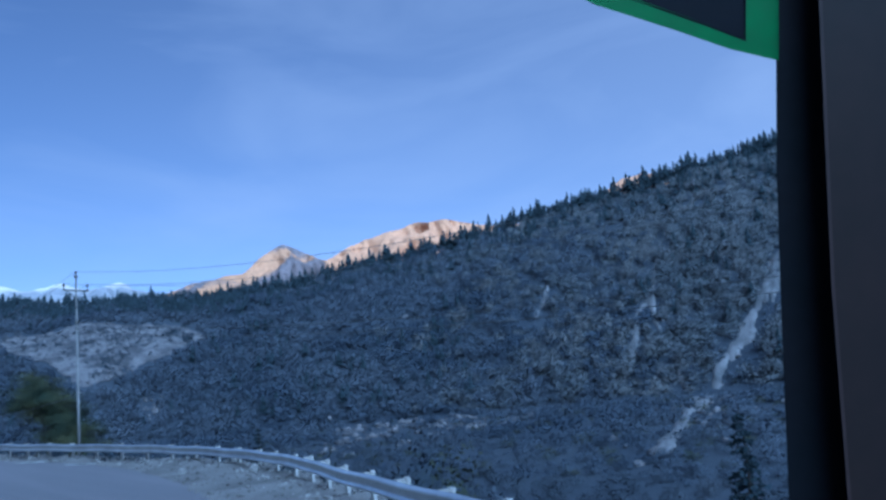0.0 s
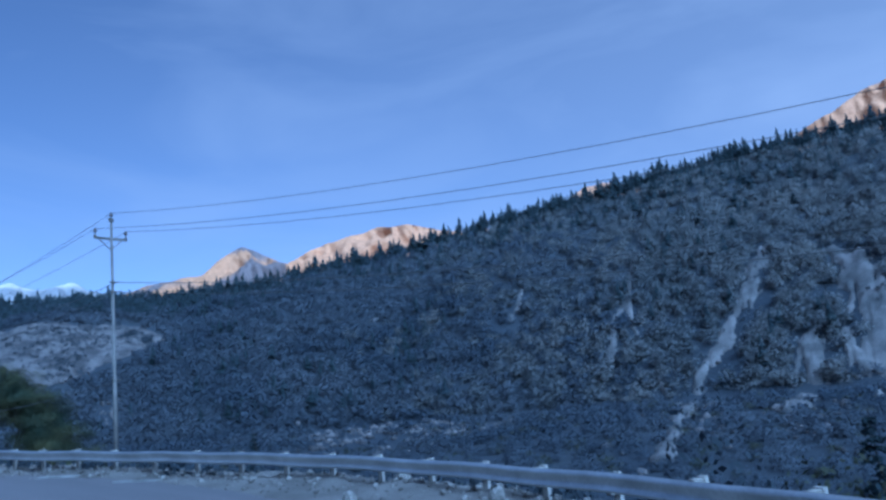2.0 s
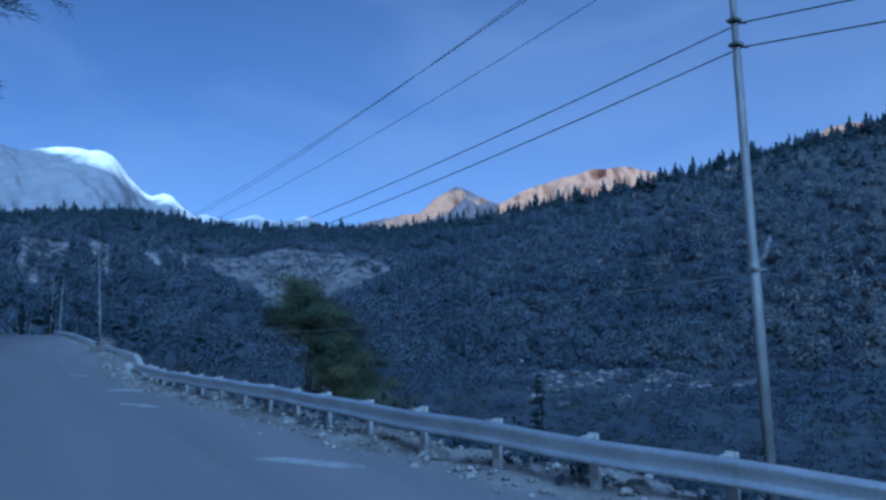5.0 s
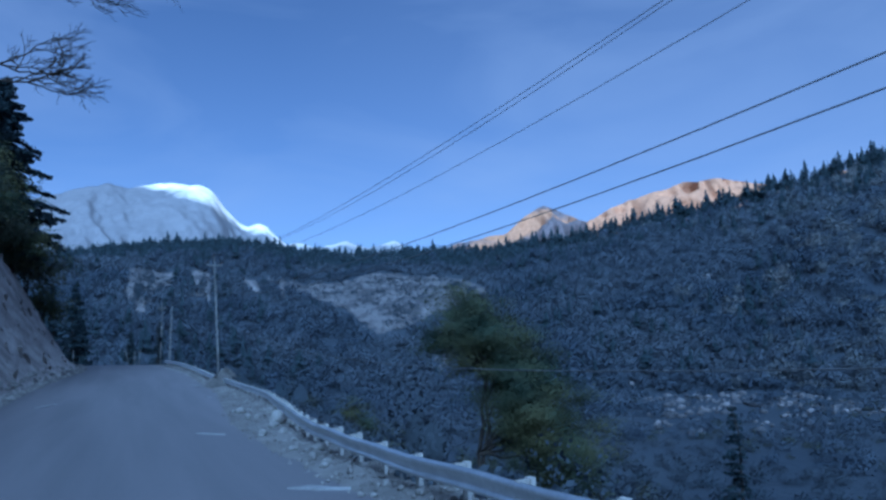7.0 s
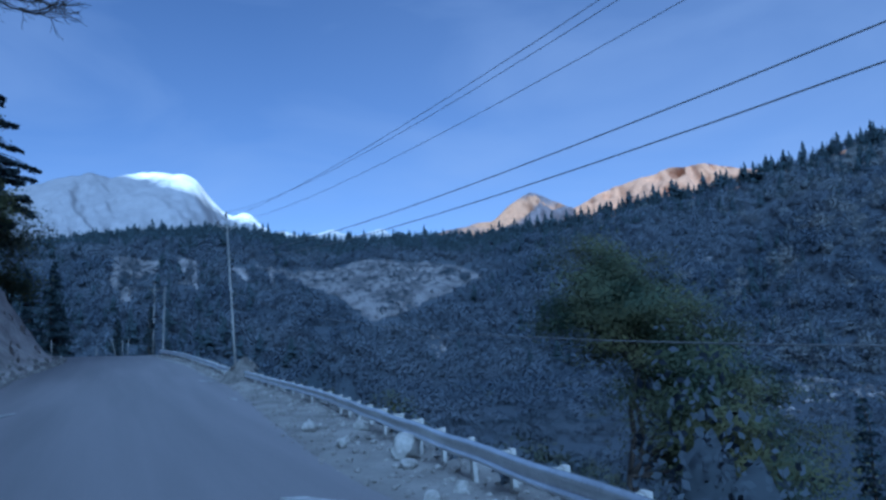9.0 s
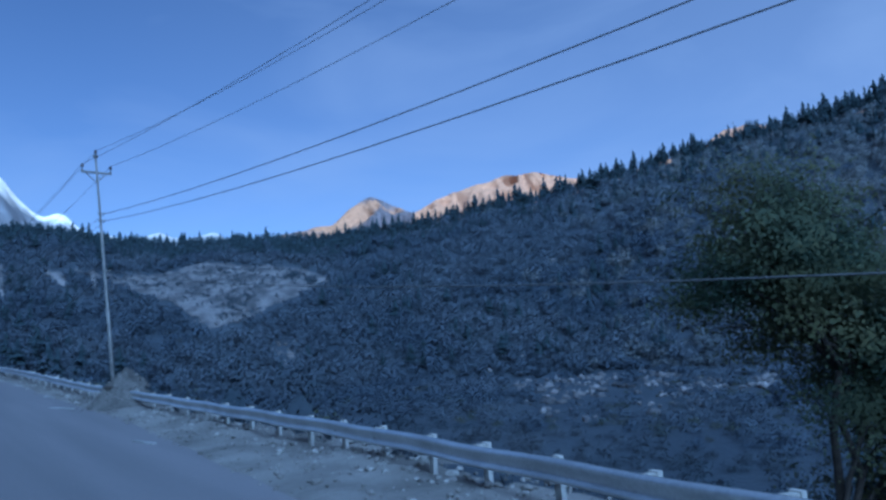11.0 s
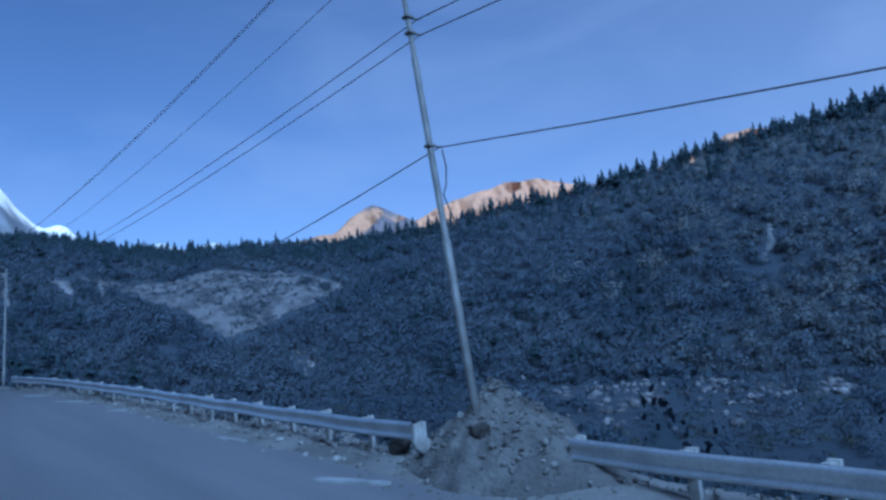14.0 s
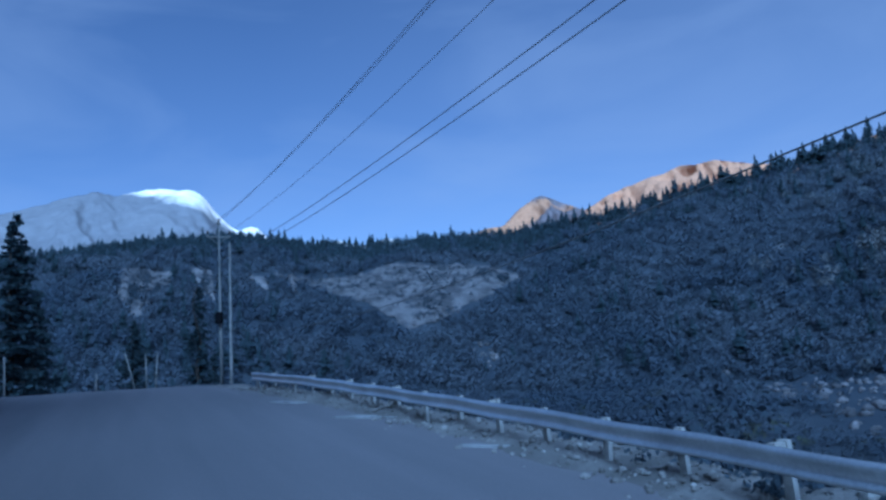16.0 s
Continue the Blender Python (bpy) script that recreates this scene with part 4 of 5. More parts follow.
def guard_rail(s0, s1, top=0.72, step=1.7):
    base = thing("guard_rail", pose(*xy(s0, rail_n(s0)), float(road_z(s0))), "weathered galvanised W-beam guard rail on pale posts", "guard rail", "guard rails")
    inv = base.matrix_basis.inverted()
    prof = beam_profile()
    k = len(prof)

    def place(s, out_, z):
        e = 0.05
        tx, ty = (xy(s + e, rail_n(s + e))[0] - xy(s - e, rail_n(s - e))[0], xy(s + e, rail_n(s + e))[1] - xy(s - e, rail_n(s - e))[1])
        l = math.hypot(tx, ty)
        x, y = xy(s, rail_n(s))
        return inv @ Vector((x - ty / l * out_, y + tx / l * out_, z)), math.degrees(math.atan2(ty, tx))

    posts = int((s1 - s0) / step)
    for q in range(posts):
        a, b = s0 + q * step, s0 + (q + 1) * step
        v, f = [], []
        cuts = np.linspace(a - (0.12 if q else 0), b, 4)
        for thick in (0.0, -0.005):
            for c in cuts:
                lap = 0.003 if (q % 2) else 0.0
                for out_, up in prof:
                    v.append(tuple(place(c, out_ + 0.06 + thick + lap, float(road_z(c)) + top - 0.155 + up + 0.012 * math.sin(c * 1.7))[0]))
        h = len(cuts) * k
        for i in range(len(cuts) - 1):
            for j in range(k - 1):
                f.append((i * k + j, i * k + j + 1, (i + 1) * k + j + 1, (i + 1) * k + j))
                f.append((h + i * k + j, h + (i + 1) * k + j, h + (i + 1) * k + j + 1, h + i * k + j + 1))
            for j in (0, k - 1):
                f.append((i * k + j, (i + 1) * k + j, h + (i + 1) * k + j, h + i * k + j))
        part("rail_beam", mesh_of("rail_beam", v, f, "galvanised", True), base)
    # channel posts with a block that rises behind the beam
    pv, pf = join([box_data(-0.07, -0.2, -0.55, 0.07, -0.12, top + 0.015, 0.006), box_data(-0.055, -0.12, top - 0.33, 0.055, 0.055, top - 0.005, 0.006)])
    post = mesh_of("rail_post", pv, pf, "whitepaint")
    for q in range(posts + 1):
        c = min(s0 + q * step, s1 - 0.05)
        w, turn = place(c, 0.0, float(road_z(c)) + random.uniform(-0.03, 0.03))
        part("rail_post", post, base, m=pose(w.x, w.y, w.z, random.uniform(-3, 3), random.uniform(-3, 3), turn))
    return base


guard_rail(-30, 82.6)
guard_rail(85.8, 120.8)


# ---- poles and wires ----
def pole(s, n, height, lean=(0, 0), arm=True, brackets=(), label="", thick=0.074, z=None):
    """lean: metres by which the top stands off, along and across the road. Returns the thing and a function from height to place."""
    z0 = gz(s, n) if z is None else z
    base = thing("utility_pole", pose(*xy(s, n), z0), label or "grey steel utility pole with a crossarm and insulators", "utility pole", "utility poles")
    off = Vector(xy(*lean))

    def at(h):
        return Vector((off.x * h / height, off.y * h / height, h))

    v, f = tube_data([at(-0.8), at(height * 0.36), at(height * 0.361), at(height * 0.68), at(height * 0.681), at(height)], [thick, thick * 0.95, thick * 0.8, thick * 0.76, thick * 0.62, thick * 0.55], 12)
    part("shaft", mesh_of("shaft", v, f, "pole", True), base)
    across = math.degrees(math.atan2(DN[1], DN[0]))
    ins = join([tube_data([(0, 0, 0), (0, 0, 0.1)], [0.012, 0.012], 6), tube_data([(0, 0, 0.08), (0, 0, 0.11), (0, 0, 0.13), (0, 0, 0.16), (0, 0, 0.2), (0, 0, 0.23)], [0.035, 0.075, 0.045, 0.06, 0.04, 0.03], 10)])
    insulator = mesh_of("insulator", *ins, "ceramic", True)
    if arm:
        h = height - 0.72
        a = at(h)
        m = Matrix.Translation(a) @ pose(0, 0, 0, 0, 0, across)
        v, f = join([box_data(-0.58, 0.05, -0.04, 0.58, 0.11, 0.04, 0.005), box_data(-0.58, 0.05, 0.0, -0.5, 0.11, 0.1), box_data(0.5, 0.05, 0.0, 0.58, 0.11, 0.1)])
        cross = part("crossarm", mesh_of("crossarm", v, f, "pole"), base, m=m)
        for sgn in (-1, 1):
            part("brace", mesh_of("brace", *tube_data([(0.4 * sgn, 0.08, -0.03), (0.0, 0.06, -0.42)], [0.018, 0.018], 6), "pole"), base, m=m)
            part("insulator", insulator, cross, m=pose(0.54 * sgn, 0.08, 0.1))
        part("pole_cap", mesh_of("pole_cap", *box_data(-0.07, -0.07, -0.1, 0.07, 0.07, 0.02, 0.01), "pole"), base, m=Matrix.Translation(at(height)))
        part("insulator", insulator, base, m=Matrix.Translation(at(height)))
    for h in brackets:
        part("bracket", mesh_of("bracket", *join([box_data(-0.075, -0.075, -0.025, 0.075, 0.075, 0.025, 0.01), tube_data([(0, 0.06, 0), (0, 0.24, 0.02)], [0.02, 0.02], 6)]), "pole"), base, m=Matrix.Translation(at(h)) @ pose(0, 0, 0, 0, 0, across - 90))
    return base, lambda h, side=0.0: base.matrix_basis.translation + at(h) + Vector((DN[0], DN[1], 0)) * side


def wire(a, b, sag, thick=0.008, name="power_line"):
    pts_ = [a.lerp(b, t) - Vector((0, 0, 4 * sag * t * (1 - t))) for t in np.linspace(0, 1, 22)]
    o = pts_[0].copy()
    v, f = tube_data([p_ - o for p_ in pts_], [thick] * 22, 5)
    ob = new(name, mesh_of(name, v, f, "wire", True))
    ob.location = o
    return tagged(ob, "dark overhead cable strung between utility poles", "power line", "overhead lines")


g1 = gz(16.5, 9.12)
_, at1 = pole(16.5, 9.12, 7.26 - g1, (0.0, -0.22), brackets=(4.95 - g1, 4.6 - g1, 1.5 - g1))
z2 = 0.75
_, at2 = pole(83.87, 7.28, 10.87 - z2, (0.8, -0.62), brackets=(8.4 - z2, 8.1 - z2, 6.03 - z2), z=z2)
g3 = gz(127.5, 4.6)
p3, at3 = pole(127.5, 4.6, 8.2, (0.1, -0.05), brackets=(6.3, 6.0), label="grey steel utility pole with a crossarm beside the road bend")
part("meter_box", mesh_of("meter_box", *box_data(-0.17, -0.3, -0.28, 0.17, -0.06, 0.28, 0.03), "rubber"), p3, "black box", m=pose(0.04, -0.02, 3.3))
g4 = gz(135.5, 6.1)
_, at4 = pole(135.5, 6.1, 11.81 - g4, (0, 0), arm=False, brackets=(11.4 - g4, 6.5 - g4), label="plain pale utility pole behind the end of the guard rail", thick=0.1)
g0 = gz(-40, 16)
_, at0 = pole(-40, 16, 4.0 - g0, (0, 0), brackets=(1.8 - g0, 1.5 - g0))
h1, h2, h3, h0 = 7.26 - g1, 10.87 - z2, 8.2, 4.0 - g0
for (fa, ha), (fb, hb), sag in (((at0, h0), (at1, h1), (2.0, 2.0, 2.0)), ((at1, h1), (at2, h2), (1.95, 1.5, 1.6)), ((at2, h2), (at3, h3), (0.85, 0.75, 0.8))):
    wire(fa(ha + 0.2), fb(hb + 0.2), sag[0])
    for k, side in enumerate((-0.54, 0.54)):
        wire(fa(ha - 0.42, side), fb(hb - 0.42, side), sag[k + 1])
for k in range(2):
    wire(at0((1.8, 1.5)[k] - g0, -0.2), at1((4.95, 4.6)[k] - g1, 0.15), 1.8, 0.011)
    wire(at1((4.95, 4.6)[k] - g1, 0.15), at2((8.4, 8.1)[k] - z2, 0.2), (1.38, 1.5)[k], 0.012)
    wire(at2((8.4, 8.1)[k] - z2, 0.2), at3((6.3, 6.0)[k], 0.1), 0.6, 0.011)
wire(at2(6.03 - z2, 0.2), at4(6.5 - g4), 1.3, 0.013, "telephone_line")
wire(at2(6.03 - z2, 0.2), at1(1.5 - g1, 0.2), 2.0, 0.012, "telephone_line")
# a slack end of cable hanging at the leaning pole
drop = at2(6.0 - z2, 0.25)
line = [drop + Vector((DN[0] * a, DN[1] * a, b)) for a, b in ((0, 0), (0.06, -0.3), (0.03, -0.62), (-0.04, -0.8), (0.05, -1.0), (0.16, -1.25))]
loose = new("loose_cable", mesh_of("loose_cable", *tube_data([q - drop for q in line], [0.014] * 6, 6), "wire", True))
loose.location = drop
tagged(loose, "slack end of dark cable hanging from the pole", "cable")

# ---- single trees ----
def sprays(points, size, seed, droop=0.0, outward=None):
    """Small leaf sprays about the given points; each is two tilted blades."""
    g = np.random.default_rng(seed)
    n_ = len(points)
    a = g.normal(0, 1, (n_, 3))
    a[:, 2] = a[:, 2] * 0.5 - droop
    a /= np.linalg.norm(a, axis=1)[:, None]
    face = g.normal(0, 1, (n_, 3)) if outward is None else np.asarray(outward) + g.normal(0, 0.55, (n_, 3))
    b = np.cross(a, face)
    b /= np.linalg.norm(b, axis=1)[:, None]
    if outward is not None:
        a = np.cross(face, b)
        a /= np.linalg.norm(a, axis=1)[:, None]
    l = (size * g.uniform(0.6, 1.4, n_))[:, None]
    p_ = np.asarray(points)
    v = np.stack([p_ - a * l * 0.5, p_ + b * l * 0.28, p_ + a * l * 0.6, p_ - b * l * 0.28], 1).reshape(-1, 3)
    f = np.arange(n_ * 4).reshape(-1, 4)
    return v, f


def limb(a, b, r0, r1, bend, seed, steps=6):
    g = random.Random(seed)
    a, b = Vector(a), Vector(b)
    l = (b - a).length
    pts_, rad = [], []
    off = Vector((g.uniform(-1, 1), g.uniform(-1, 1), g.uniform(-0.4, 1))) * bend * l
    for k in range(steps + 1):
        t = k / steps
        pts_.append(a.lerp(b, t) + off * math.sin(math.pi * t) + Vector((g.gauss(0, 1), g.gauss(0, 1), g.gauss(0, 1))) * 0.018 * l * (0 < k < steps))
        rad.append(r0 + (r1 - r0) * t ** 0.8)
    return pts_, rad


def broadleaf(s, n, z, lobes, label, mat, seed, leaf=0.2, dense=200, stems=((0, 0), (0.2, 0.1)), name="tree", foot=(0.0, 0.0), fork=None):
    """lobes: (east, north, up, radius) from the foot of the stem."""
    base = thing(name, pose(*xy(s, n), z), label, "tree")
    g = np.random.default_rng(seed)
    chunks = []
    fork = fork or max(0.35 * min(l[2] for l in lobes), 0.62 * float(np.mean([l[2] for l in lobes])))
    for q, (dx, dy) in enumerate(stems):
        p_, r_ = limb((foot[0] + dx * 0.3, foot[1] + dy * 0.3, -0.6), (0.3 * (foot[0] != 0) + dx * 2, dy * 2, fork), 0.15 - 0.04 * q, 0.09, 0.03, seed + q)
        chunks.append(tube_data(p_, r_, 8))
        for k, (ex, ny, up, rad) in enumerate(lobes):
            if k % len(stems) == q or up > 1.4 * fork:
                b_, r2 = limb(p_[-1] if up > fork else p_[3], (ex, ny, up), 0.1, 0.025, 0.1, seed * 7 + k)
                chunks.append(tube_data(b_, r2, 6))
                for tw in range(5):
                    d_ = g.normal(0, 1, 3)
                    t_, r3 = limb(b_[3 + tw % 3], Vector((ex, ny, up)) + Vector(d_) * rad * 0.5, 0.03, 0.008, 0.12, seed * 11 + k * 7 + tw, 4)
                    chunks.append(tube_data(t_, r3, 4))
    part("trunk", mesh_of("trunk", *join(chunks), "bark", True), base, "dark forked trunk and limbs")
    pts_, outs = [], []
    for ex, ny, up, rad in lobes:
        # boughs: each lobe is made of flattened tufts that hang a little
        for q in range(int(9 * rad * rad)):
            d_ = g.normal(0, 1, 3)
            d_ /= np.linalg.norm(d_)
            c_ = np.array([ex, ny, up]) + d_ * rad * g.uniform(0.3, 1.25) * np.array([1.05, 1.05, 0.8])
            m_ = int(dense * g.uniform(0.5, 1.3) / 4)
            pts_.append(c_ + g.normal(0, 1, (m_, 3)) * np.array([0.5, 0.5, 0.26]) * g.uniform(0.7, 1.3))
            outs.append(np.tile(d_ + np.array([0, 0, 0.35]), (m_, 1)))
    v, f = sprays(np.concatenate(pts_), leaf, seed, 0.5, np.concatenate(outs))
    crown_ = mesh_of("crown", v, f, mat, True)
    way_ = np.repeat(np.concatenate(outs), 4, axis=0)
    crown_.normals_split_custom_set_from_vertices((way_ / np.linalg.norm(way_, axis=1)[:, None]).tolist())
    part("crown", crown_, base, "uneven olive-green crown")
    return base


def conifer(s, n, height, radius, seed, label="tall dark conifer with drooping layered boughs", bare=0.12, dense=1.0, z=None, thin=1.0, close=1.0):
    z0 = gz(s, n) - 0.1 if z is None else z
    base = thing("conifer", pose(*xy(s, n), z0), label, "conifer")
    g = np.random.default_rng(seed)
    p_, r_ = limb((0, 0, -0.6), (g.normal(0, 0.15), g.normal(0, 0.15), height), 0.018 * height * thin, 0.02, 0.01, seed, 8)
    chunks, pts_ = [tube_data(p_, r_, 8)], []
    h = height * bare
    while h < height * 0.985:
        f = (h - height * bare) / (height * (1 - bare))
        reach = radius * (1 - f) ** 0.75 * (0.55 + 0.45 * min(1, f * 6)) + 0.15
        for q in range(int(g.integers(4, 7))):
            a = g.uniform(0, 6.283)
            l = reach * g.uniform(0.55, 1.15)
            tip = np.array([math.cos(a) * l, math.sin(a) * l, h - 0.22 * l + 0.1 * l * g.normal()])
            root = np.array([0, 0, h])
            b_, r2 = limb(root, tip, 0.012 * l + 0.012, 0.006, 0.05, seed + int(h * 50) + q, 3)
            chunks.append(tube_data(b_, r2, 4, False))
            m_ = int((5 + 16 * l) * dense)
            t = g.random(m_) ** 0.7
            side = g.normal(0, 0.16 * l, m_) * (1.15 - t)
            pts_.append(np.stack([root[0] + (tip[0]) * t - math.sin(a) * side, tip[1] * t + math.cos(a) * side, h + (tip[2] - h) * t - np.abs(g.normal(0, 0.12, m_)) - 0.1 * np.abs(side)], -1))
        h += height * g.uniform(0.022, 0.038) / close
    part("trunk", mesh_of("trunk", *join(chunks), "bark", True), base, "straight dark trunk with whorled branches")
    v, f = sprays(np.concatenate(pts_), 0.42 if height > 10 else 0.3, seed, 0.35)
    part("crown", mesh_of("crown", v, f, "conifer"), base, "dark green needle boughs")
    return base


def bare_tree(s, n, height, lean, seed, label):
    """A leafless tree: limbs that fork again and again."""
    base = thing("bare_tree", pose(*xy(s, n), gz(s, n) - 0.2), label, "tree")
    g = random.Random(seed)

    def grow(chunks, a, way, length, r0, depth):
        b = a + way * length
        p_, r_ = limb(a, b, r0, r0 * 0.55, 0.09, g.random(), 6 if depth < 3 else 4)
        chunks.append(tube_data(p_, r_, 8 if depth < 2 else 5 if depth < 4 else 3, False))
        if depth == 5:
            return
        for k in range(4 if depth < 4 else 3):
            spread = Vector((g.gauss(0, 1), g.gauss(0, 1), g.gauss(0.1, 0.6))).normalized()
            turn = (way * 0.85 + spread * 0.75 + lean * 0.2).normalized()
            grow(chunks, p_[-1 - (k % 3)], turn, length * g.uniform(0.5, 0.74), max(r0 * 0.64, 0.03), depth + 1)

    foot = Vector((0, 0, -0.5))
    way = Vector((lean.x * 0.1, lean.y * 0.1, 1)).normalized()
    p_, r_ = limb(foot, foot + way * height * 0.8, 0.34, 0.15, 0.02, seed, 8)
    part("trunk", mesh_of("trunk", *tube_data(p_, r_, 9, False), "bark", True), base)
    for k in range(6):
        side = (lean * g.uniform(0.5, 1.2) + Vector((g.gauss(0, 0.5), g.gauss(0, 0.5), g.uniform(0.1, 0.6)))).normalized()
        chunks = []
        grow(chunks, p_[min(4 + k, 8)], side, height * g.uniform(0.17, 0.24), 0.14, 1)
        part("branch", mesh_of("branch", *join(chunks), "bark", True), base)
    return base


# the broad olive tree on the bank below the rail
tz = gz(62.2, 19.2)
UP = -tz
broadleaf(62.2, 19.2, tz, [(-1.0, 0, 4.1 + UP, 2.2), (-2.1, -0.4, 3.2 + UP, 1.1), (0.7, 0.8, 2.8 + UP, 2.0), (2.6, 0.4, 1.1 + UP, 2.0), (3.5, -0.4, -1.0 + UP, 2.4), (4.9, 0.2, -2.9 + UP, 2.3), (1.9, 0.6, -2.3 + UP, 1.8), (-0.9, 0.2, 5.5 + UP, 1.1), (3.6, 1.0, -4.3 + UP, 2.2), (0.2, 0.2, 2.2 + UP, 1.6), (1.5, 0.5, 0.3 + UP, 1.7), (-0.3, 0.5, 4.9 + UP, 1.4), (-1.5, 0.3, 2.9 + UP, 1.3), (2.2, 0.6, 2.5 + UP, 1.3), (3.6, 0.4, 0.2 + UP, 1.5), (2.0, 0.4, -0.4 + UP, 1.8), (1.2, 0.4, 1.4 + UP, 1.6), (3.0, 0.4, -2.0 + UP, 1.9), (0.6, 0.3, 3.7 + UP, 1.3)],
          "broad olive-green tree on the bank below the guard rail", "olive", 3, leaf=0.108, dense=980, foot=(-0.6, 0.0), fork=UP + 0.8)
for k, (s_, n_, h_, r_) in enumerate([(59.9, 24.8, 4.2, 2.2), (66, 30, 3.6, 2.4), (98, 22, 4.0, 2.2), (110, 19, 3.4, 2.0), (52, 33, 4.5, 2.6), (6, 40, 4.0, 2.4), (123, 14, 3.0, 1.6)]):
    broadleaf(s_, n_, gz(s_, n_), [(0, 0, h_, r_ * 0.8), (r_ * 0.7, 0.4, h_ * 0.75, r_ * 0.6), (-r_ * 0.6, -0.5, h_ * 0.7, r_ * 0.6)],
              "low olive-brown bush on the slope below the road", "greenery" if k % 2 else "olive", 30 + k, dense=190, name="bush")
conifer(75.8, 50.8, 20.5, 2.6, 5, "slender dark conifer rising from the valley slope", 0.2, 0.7)
conifer(4.3, 50.6, 17.5, 3.0, 6, "dark conifer with layered boughs on the valley slope", 0.1, 0.9)
conifer(-6, 60, 15, 3.0, 16, "dark conifer with layered boughs on the valley slope", 0.1, 0.9)
# on and behind the cut rock face
conifer(105, -11.8, 21, 7.4, 7, dense=3.0, close=1.7)
conifer(96, -14.0, 19, 6.8, 8, dense=3.0, close=1.7)
conifer(116, -15, 20, 5.0, 9, dense=1.4)
bare_tree(93, -13.8, 28.6, Vector((DN[0] * 0.9 - DS[0] * 0.3, DN[1] * 0.9 - DS[1] * 0.3, 0)), 4, "leafless tree spreading dark branches over the rock face")
for k, (s_, n_) in enumerate([(78, -12), (84, -11.5), (90, -11), (95, -10.2), (101, -9.6), (106, -9), (111, -8), (88, -15), (99, -13.5), (73, -13)]):
    r_ = 2.3 + 0.6 * (k % 3)
    broadleaf(s_, n_, gz(s_, n_) - 0.3, [(0, 0, r_ * 1.0, r_), (0.8 * r_, 0.2, r_ * 0.7, r_ * 0.6), (-0.7 * r_, 0.5, r_ * 1.2, r_ * 0.6)], "dull brown-green bush on top of the rock face", "greenery" if k % 2 else "olive", 60 + k, 0.22, 150, name="bush")
# round the bend
conifer(150, -7.2, 14, 3.4, 10, "dark conifer beyond the crest of the road", 0.08)
conifer(156, -11, 14, 3.0, 11, "dark conifer beyond the crest of the road", 0.08)
conifer(158, -6.5, 9, 2.2, 12, "dark conifer beyond the crest of the road", 0.08)
conifer(143, 4.9, 9.5, 1.2, 13, "thin dark conifer behind the utility poles", 0.1, 0.8)
conifer(165, 1, 8, 1.8, 14, "dark conifer beyond the crest of the road", 0.1)
conifer(172, 9, 10, 2.2, 15, "dark conifer beyond the crest of the road", 0.1)

# ---- stones on the roadside ----
ROCKS = [rock_data(100 + k, 1.0, 0.75, 2) for k in range(7)]
ROCK_MESH = [mesh_of("stone", v, f, "stone") for v, f in ROCKS]
DARK_ROCK = mesh_of("stone", *rock_data(120, 1.0, 0.7, 2), "darkstone")


def stone(s, n, size, k, me=None, label="pale broken stone on the gravel shoulder", name="stone"):
    ob = new(name, me or ROCK_MESH[k % 7])
    ob.matrix_basis = pose(*xy(s, n), gz(s, n) + size * 0.32, 0, 0, k * 73 % 360) @ Matrix.Diagonal((size, size, size, 1))
    return tagged(ob, label, "stone", "roadside stones")


stone(58.6, 5.45, 0.3, 1, label="rounded pale stone beside the asphalt")
stone(52.9, 6.05, 0.5, 2, label="large pale boulder under the guard rail", name="boulder")
stone(51.9, 5.75, 0.22, 3)
stone(57.5, 6.6, 0.26, 4)
stone(84.85, 6.85, 0.22, 4, label="rounded white stone beside the rail end")
stone(86.6, 7.45, 0.34, 5, DARK_ROCK, "dark brown boulder at the rail end")
# added dark stone that paints the shade of a hollow in the heap
stone(83.6, 7.0, 0.22, 6, DARK_ROCK, "dark stone standing in for a shaded hollow in the heap")
g = random.Random(8)
for k in range(70):
    s_ = g.uniform(-8, 120)
    lo, hi = float(edge_right(s_)) + 0.25, float(rail_n(s_)) + 0.9
    stone(s_, g.uniform(lo, max(hi, lo + 0.8)), g.choice([0.06, 0.08, 0.1, 0.14, 0.2]), k)
for k in range(26):
    a, d_ = g.uniform(0, 6.28), g.uniform(0.3, 1.6)
    stone(84.0 + math.cos(a) * d_ * 1.3, 7.8 + math.sin(a) * d_ * 0.8, g.choice([0.04, 0.06, 0.09]), k, DARK_ROCK if k % 3 else None, "broken stone on the spoil heap")
for k in range(22):
    s_ = g.uniform(62, 122)
    stone(s_, float(edge_left(s_)) - g.uniform(0.0, 0.9), g.choice([0.1, 0.14, 0.2, 0.3]), k, label="fallen stone at the foot of the rock face")
GRIT = [rock_data(140 + k, 1.0, 0.7, 1) for k in range(4)]
cs = rng.uniform(-12, 122, 5200)
lo, hi = edge_right(cs) - 0.15, np.maximum(rail_n(cs) + 1.3, edge_right(cs) + 0.9)
cn = mix(lo, hi, rng.random(5200))
cx, cy = xy(cs, cn)
sz = rng.uniform(0.015, 0.06, 5200) * rng.choice([0.7, 1, 1, 1.7], 5200)
stuff("gravel", "loose gravel along the road shoulder", "gravel", scatter("gravel", GRIT, rng.integers(0, 4, 5200), np.stack([cx, cy, ground_z(cs, cn) + sz * 0.3], -1), rng.uniform(0, 6.3, 5200), sz, "gravel"))
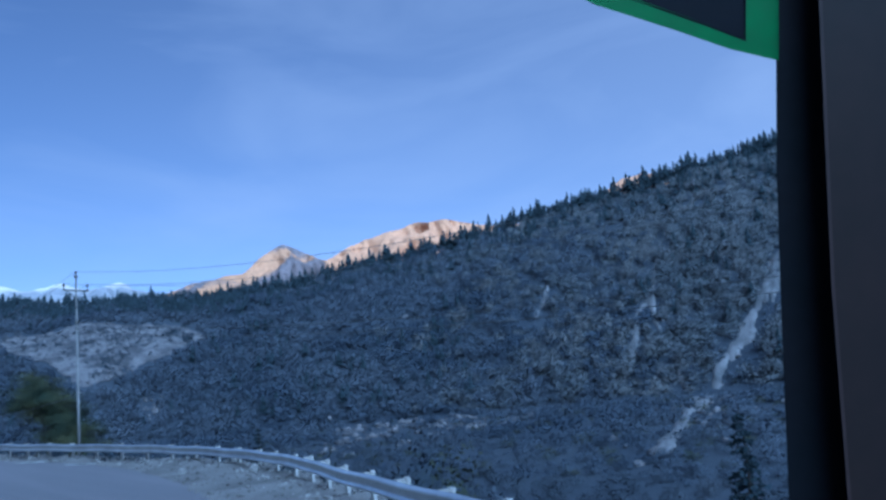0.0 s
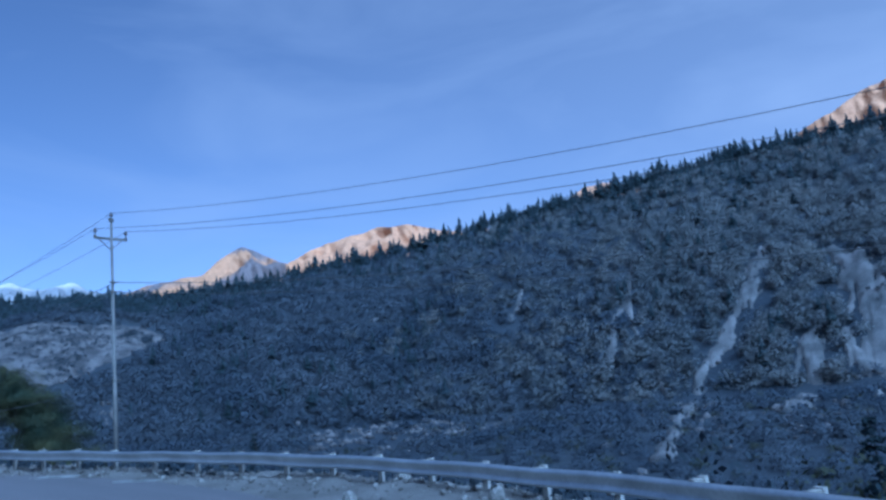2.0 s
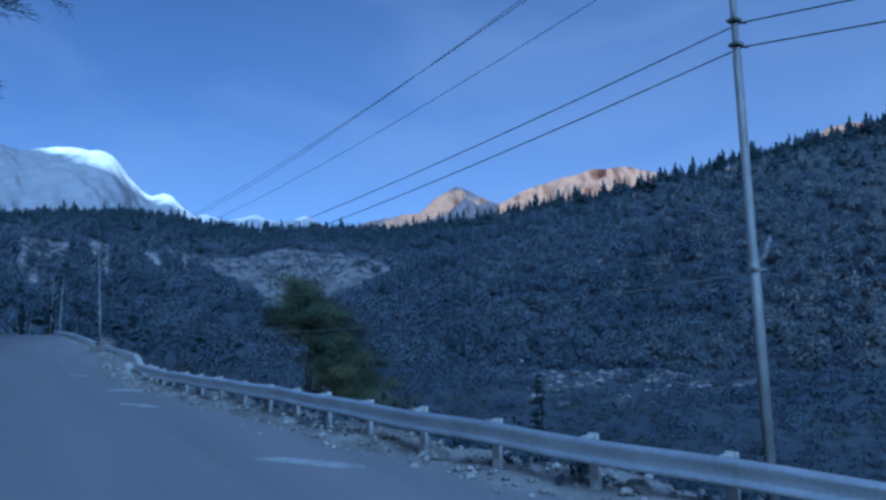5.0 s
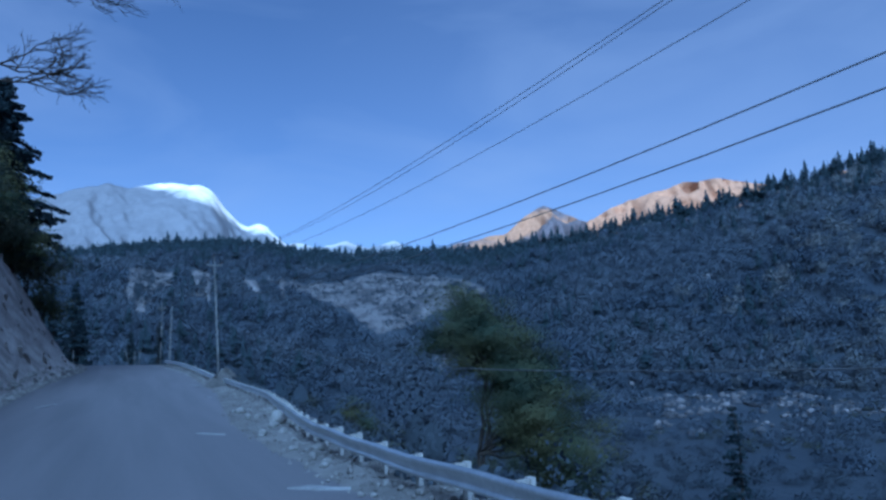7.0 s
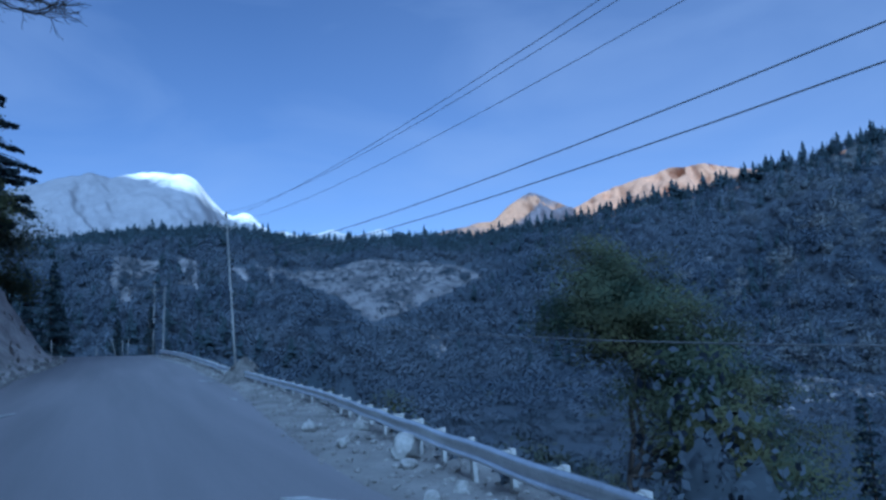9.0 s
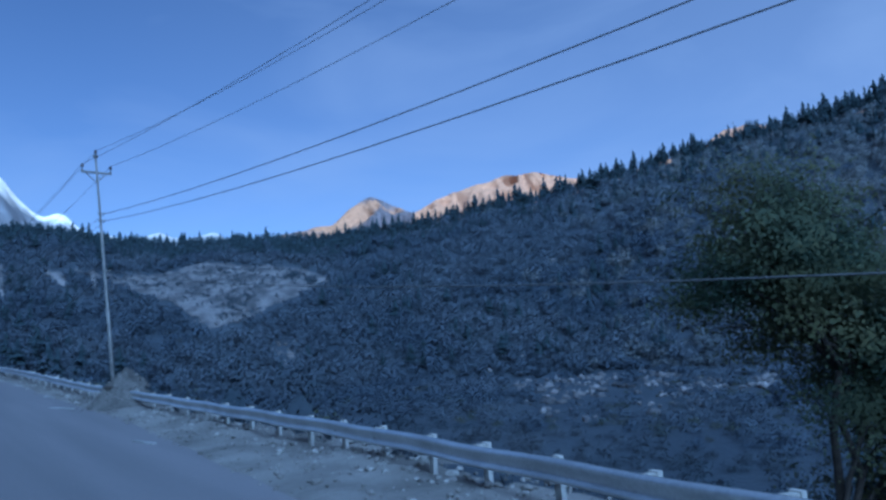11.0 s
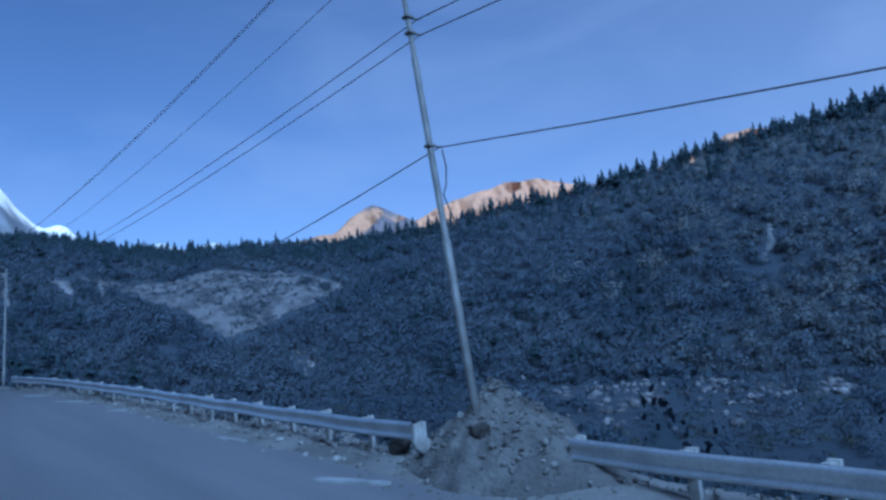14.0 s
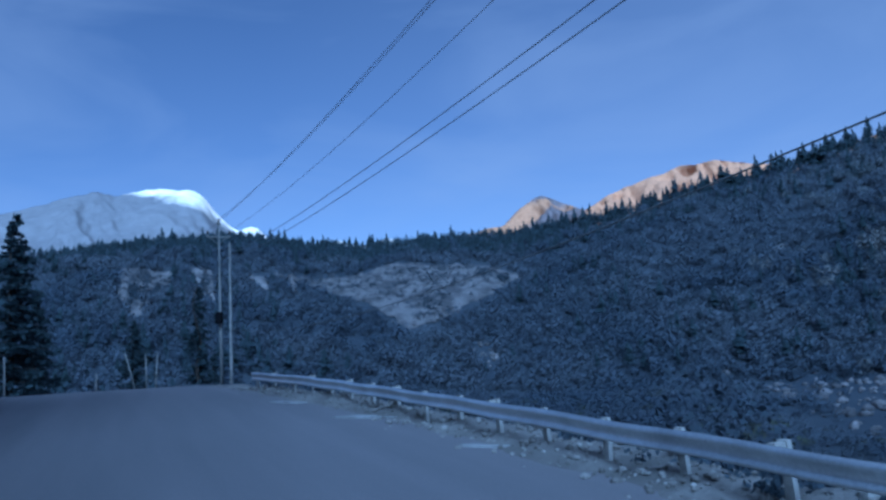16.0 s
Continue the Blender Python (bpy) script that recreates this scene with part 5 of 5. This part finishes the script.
# broken pale debris heaped along the foot of the rail
cs = rng.uniform(-14, 122, 3000)
cs = np.where((cs > 80.8) & (cs < 86.4), cs - 8, cs)
cn = rail_n(cs) + rng.normal(-0.05, 0.5, 3000)
cx, cy = xy(cs, cn)
sz = rng.uniform(0.02, 0.07, 3000) * rng.choice([0.6, 1, 1, 1.8], 3000)
stuff("roadside_rubble", "pale broken rubble along the foot of the guard rail", "rubble", scatter("roadside_rubble", GRIT, rng.integers(0, 4, 3000), np.stack([cx, cy, ground_z(cs, cn) + sz * 0.15], -1), rng.uniform(0, 6.3, 3000), sz, "stone", sz * 0.8))
# rubble on the spoil heap
hs, hn = rng.normal(83.9, 1.0, 900), rng.normal(7.55, 0.7, 900)
hx, hy = xy(hs, hn)
sz = rng.uniform(0.012, 0.04, 900) * rng.choice([0.7, 1, 1, 1.8], 900)
stuff("heap_rubble", "earthy rubble on the spoil heap", "rubble", scatter("heap_rubble", GRIT, rng.integers(0, 4, 900), np.stack([hx, hy, ground_z(hs, hn) + sz * 0.2], -1), rng.uniform(0, 6.3, 900), sz, "spoil"))
# rubble at the foot of the rock face
hs = rng.uniform(50, 125, 900)
hn = edge_left(hs) - np.abs(rng.normal(0.2, 0.6, 900)) + 0.2
hx, hy = xy(hs, hn)
sz = rng.uniform(0.03, 0.14, 900) * rng.choice([0.7, 1, 1, 2.2], 900)
stuff("scree_rubble", "fallen rubble at the foot of the rock face", "rubble", scatter("scree_rubble", GRIT, rng.integers(0, 4, 900), np.stack([hx, hy, ground_z(hs, hn) + sz * 0.2], -1), rng.uniform(0, 6.3, 900), sz, "stone"))
# dry tufts along the rail
TUFTS = [leafy(300 + k, 36, 0.22, 0.6, 0.2) for k in range(5)]
cs = rng.uniform(-12, 122, 420)
cn = rail_n(cs) + rng.uniform(0.3, 2.6, 420)
cx, cy = xy(cs, cn)
sz = rng.uniform(0.12, 0.4, 420)
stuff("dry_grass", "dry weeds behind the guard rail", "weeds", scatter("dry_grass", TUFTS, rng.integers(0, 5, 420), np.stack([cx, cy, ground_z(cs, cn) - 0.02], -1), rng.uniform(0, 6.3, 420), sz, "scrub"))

# ---- beyond the crest: thin posts ----
for s_, n_, h_, lean in ((146, 2.2, 3.6, (0.1, 0.15)), (147, 1.7, 3.3, (0, -0.1)), (148, 1.1, 3.2, (0.1, -0.9)), (140, -1.4, 1.3, (0, 0)), (141, -6.4, 2.6, (0, -0.1))):
    post_ = thing("wooden_post", pose(*xy(s_, n_), gz(s_, n_)), "thin pale wooden post beyond the crest", "post", "posts beyond the crest")
    ox, oy = xy(*lean)
    part("stake", mesh_of("stake", *tube_data([(0, 0, -0.4), (ox * 0.5, oy * 0.5, h_ * 0.5), (ox, oy, h_)], [0.06, 0.05, 0.04], 7), "pole", True), post_)

# ---- the window frame of the vehicle, where the ride begins ----
m0 = pose(*PATH[0][1:4], 90 + PATH[0][5], PATH[0][6], PATH[0][4])
frame_ = thing("vehicle_window_frame", m0, "dark vehicle window pillar with a green-edged sunshade", "window frame")
DEPTH = 0.8


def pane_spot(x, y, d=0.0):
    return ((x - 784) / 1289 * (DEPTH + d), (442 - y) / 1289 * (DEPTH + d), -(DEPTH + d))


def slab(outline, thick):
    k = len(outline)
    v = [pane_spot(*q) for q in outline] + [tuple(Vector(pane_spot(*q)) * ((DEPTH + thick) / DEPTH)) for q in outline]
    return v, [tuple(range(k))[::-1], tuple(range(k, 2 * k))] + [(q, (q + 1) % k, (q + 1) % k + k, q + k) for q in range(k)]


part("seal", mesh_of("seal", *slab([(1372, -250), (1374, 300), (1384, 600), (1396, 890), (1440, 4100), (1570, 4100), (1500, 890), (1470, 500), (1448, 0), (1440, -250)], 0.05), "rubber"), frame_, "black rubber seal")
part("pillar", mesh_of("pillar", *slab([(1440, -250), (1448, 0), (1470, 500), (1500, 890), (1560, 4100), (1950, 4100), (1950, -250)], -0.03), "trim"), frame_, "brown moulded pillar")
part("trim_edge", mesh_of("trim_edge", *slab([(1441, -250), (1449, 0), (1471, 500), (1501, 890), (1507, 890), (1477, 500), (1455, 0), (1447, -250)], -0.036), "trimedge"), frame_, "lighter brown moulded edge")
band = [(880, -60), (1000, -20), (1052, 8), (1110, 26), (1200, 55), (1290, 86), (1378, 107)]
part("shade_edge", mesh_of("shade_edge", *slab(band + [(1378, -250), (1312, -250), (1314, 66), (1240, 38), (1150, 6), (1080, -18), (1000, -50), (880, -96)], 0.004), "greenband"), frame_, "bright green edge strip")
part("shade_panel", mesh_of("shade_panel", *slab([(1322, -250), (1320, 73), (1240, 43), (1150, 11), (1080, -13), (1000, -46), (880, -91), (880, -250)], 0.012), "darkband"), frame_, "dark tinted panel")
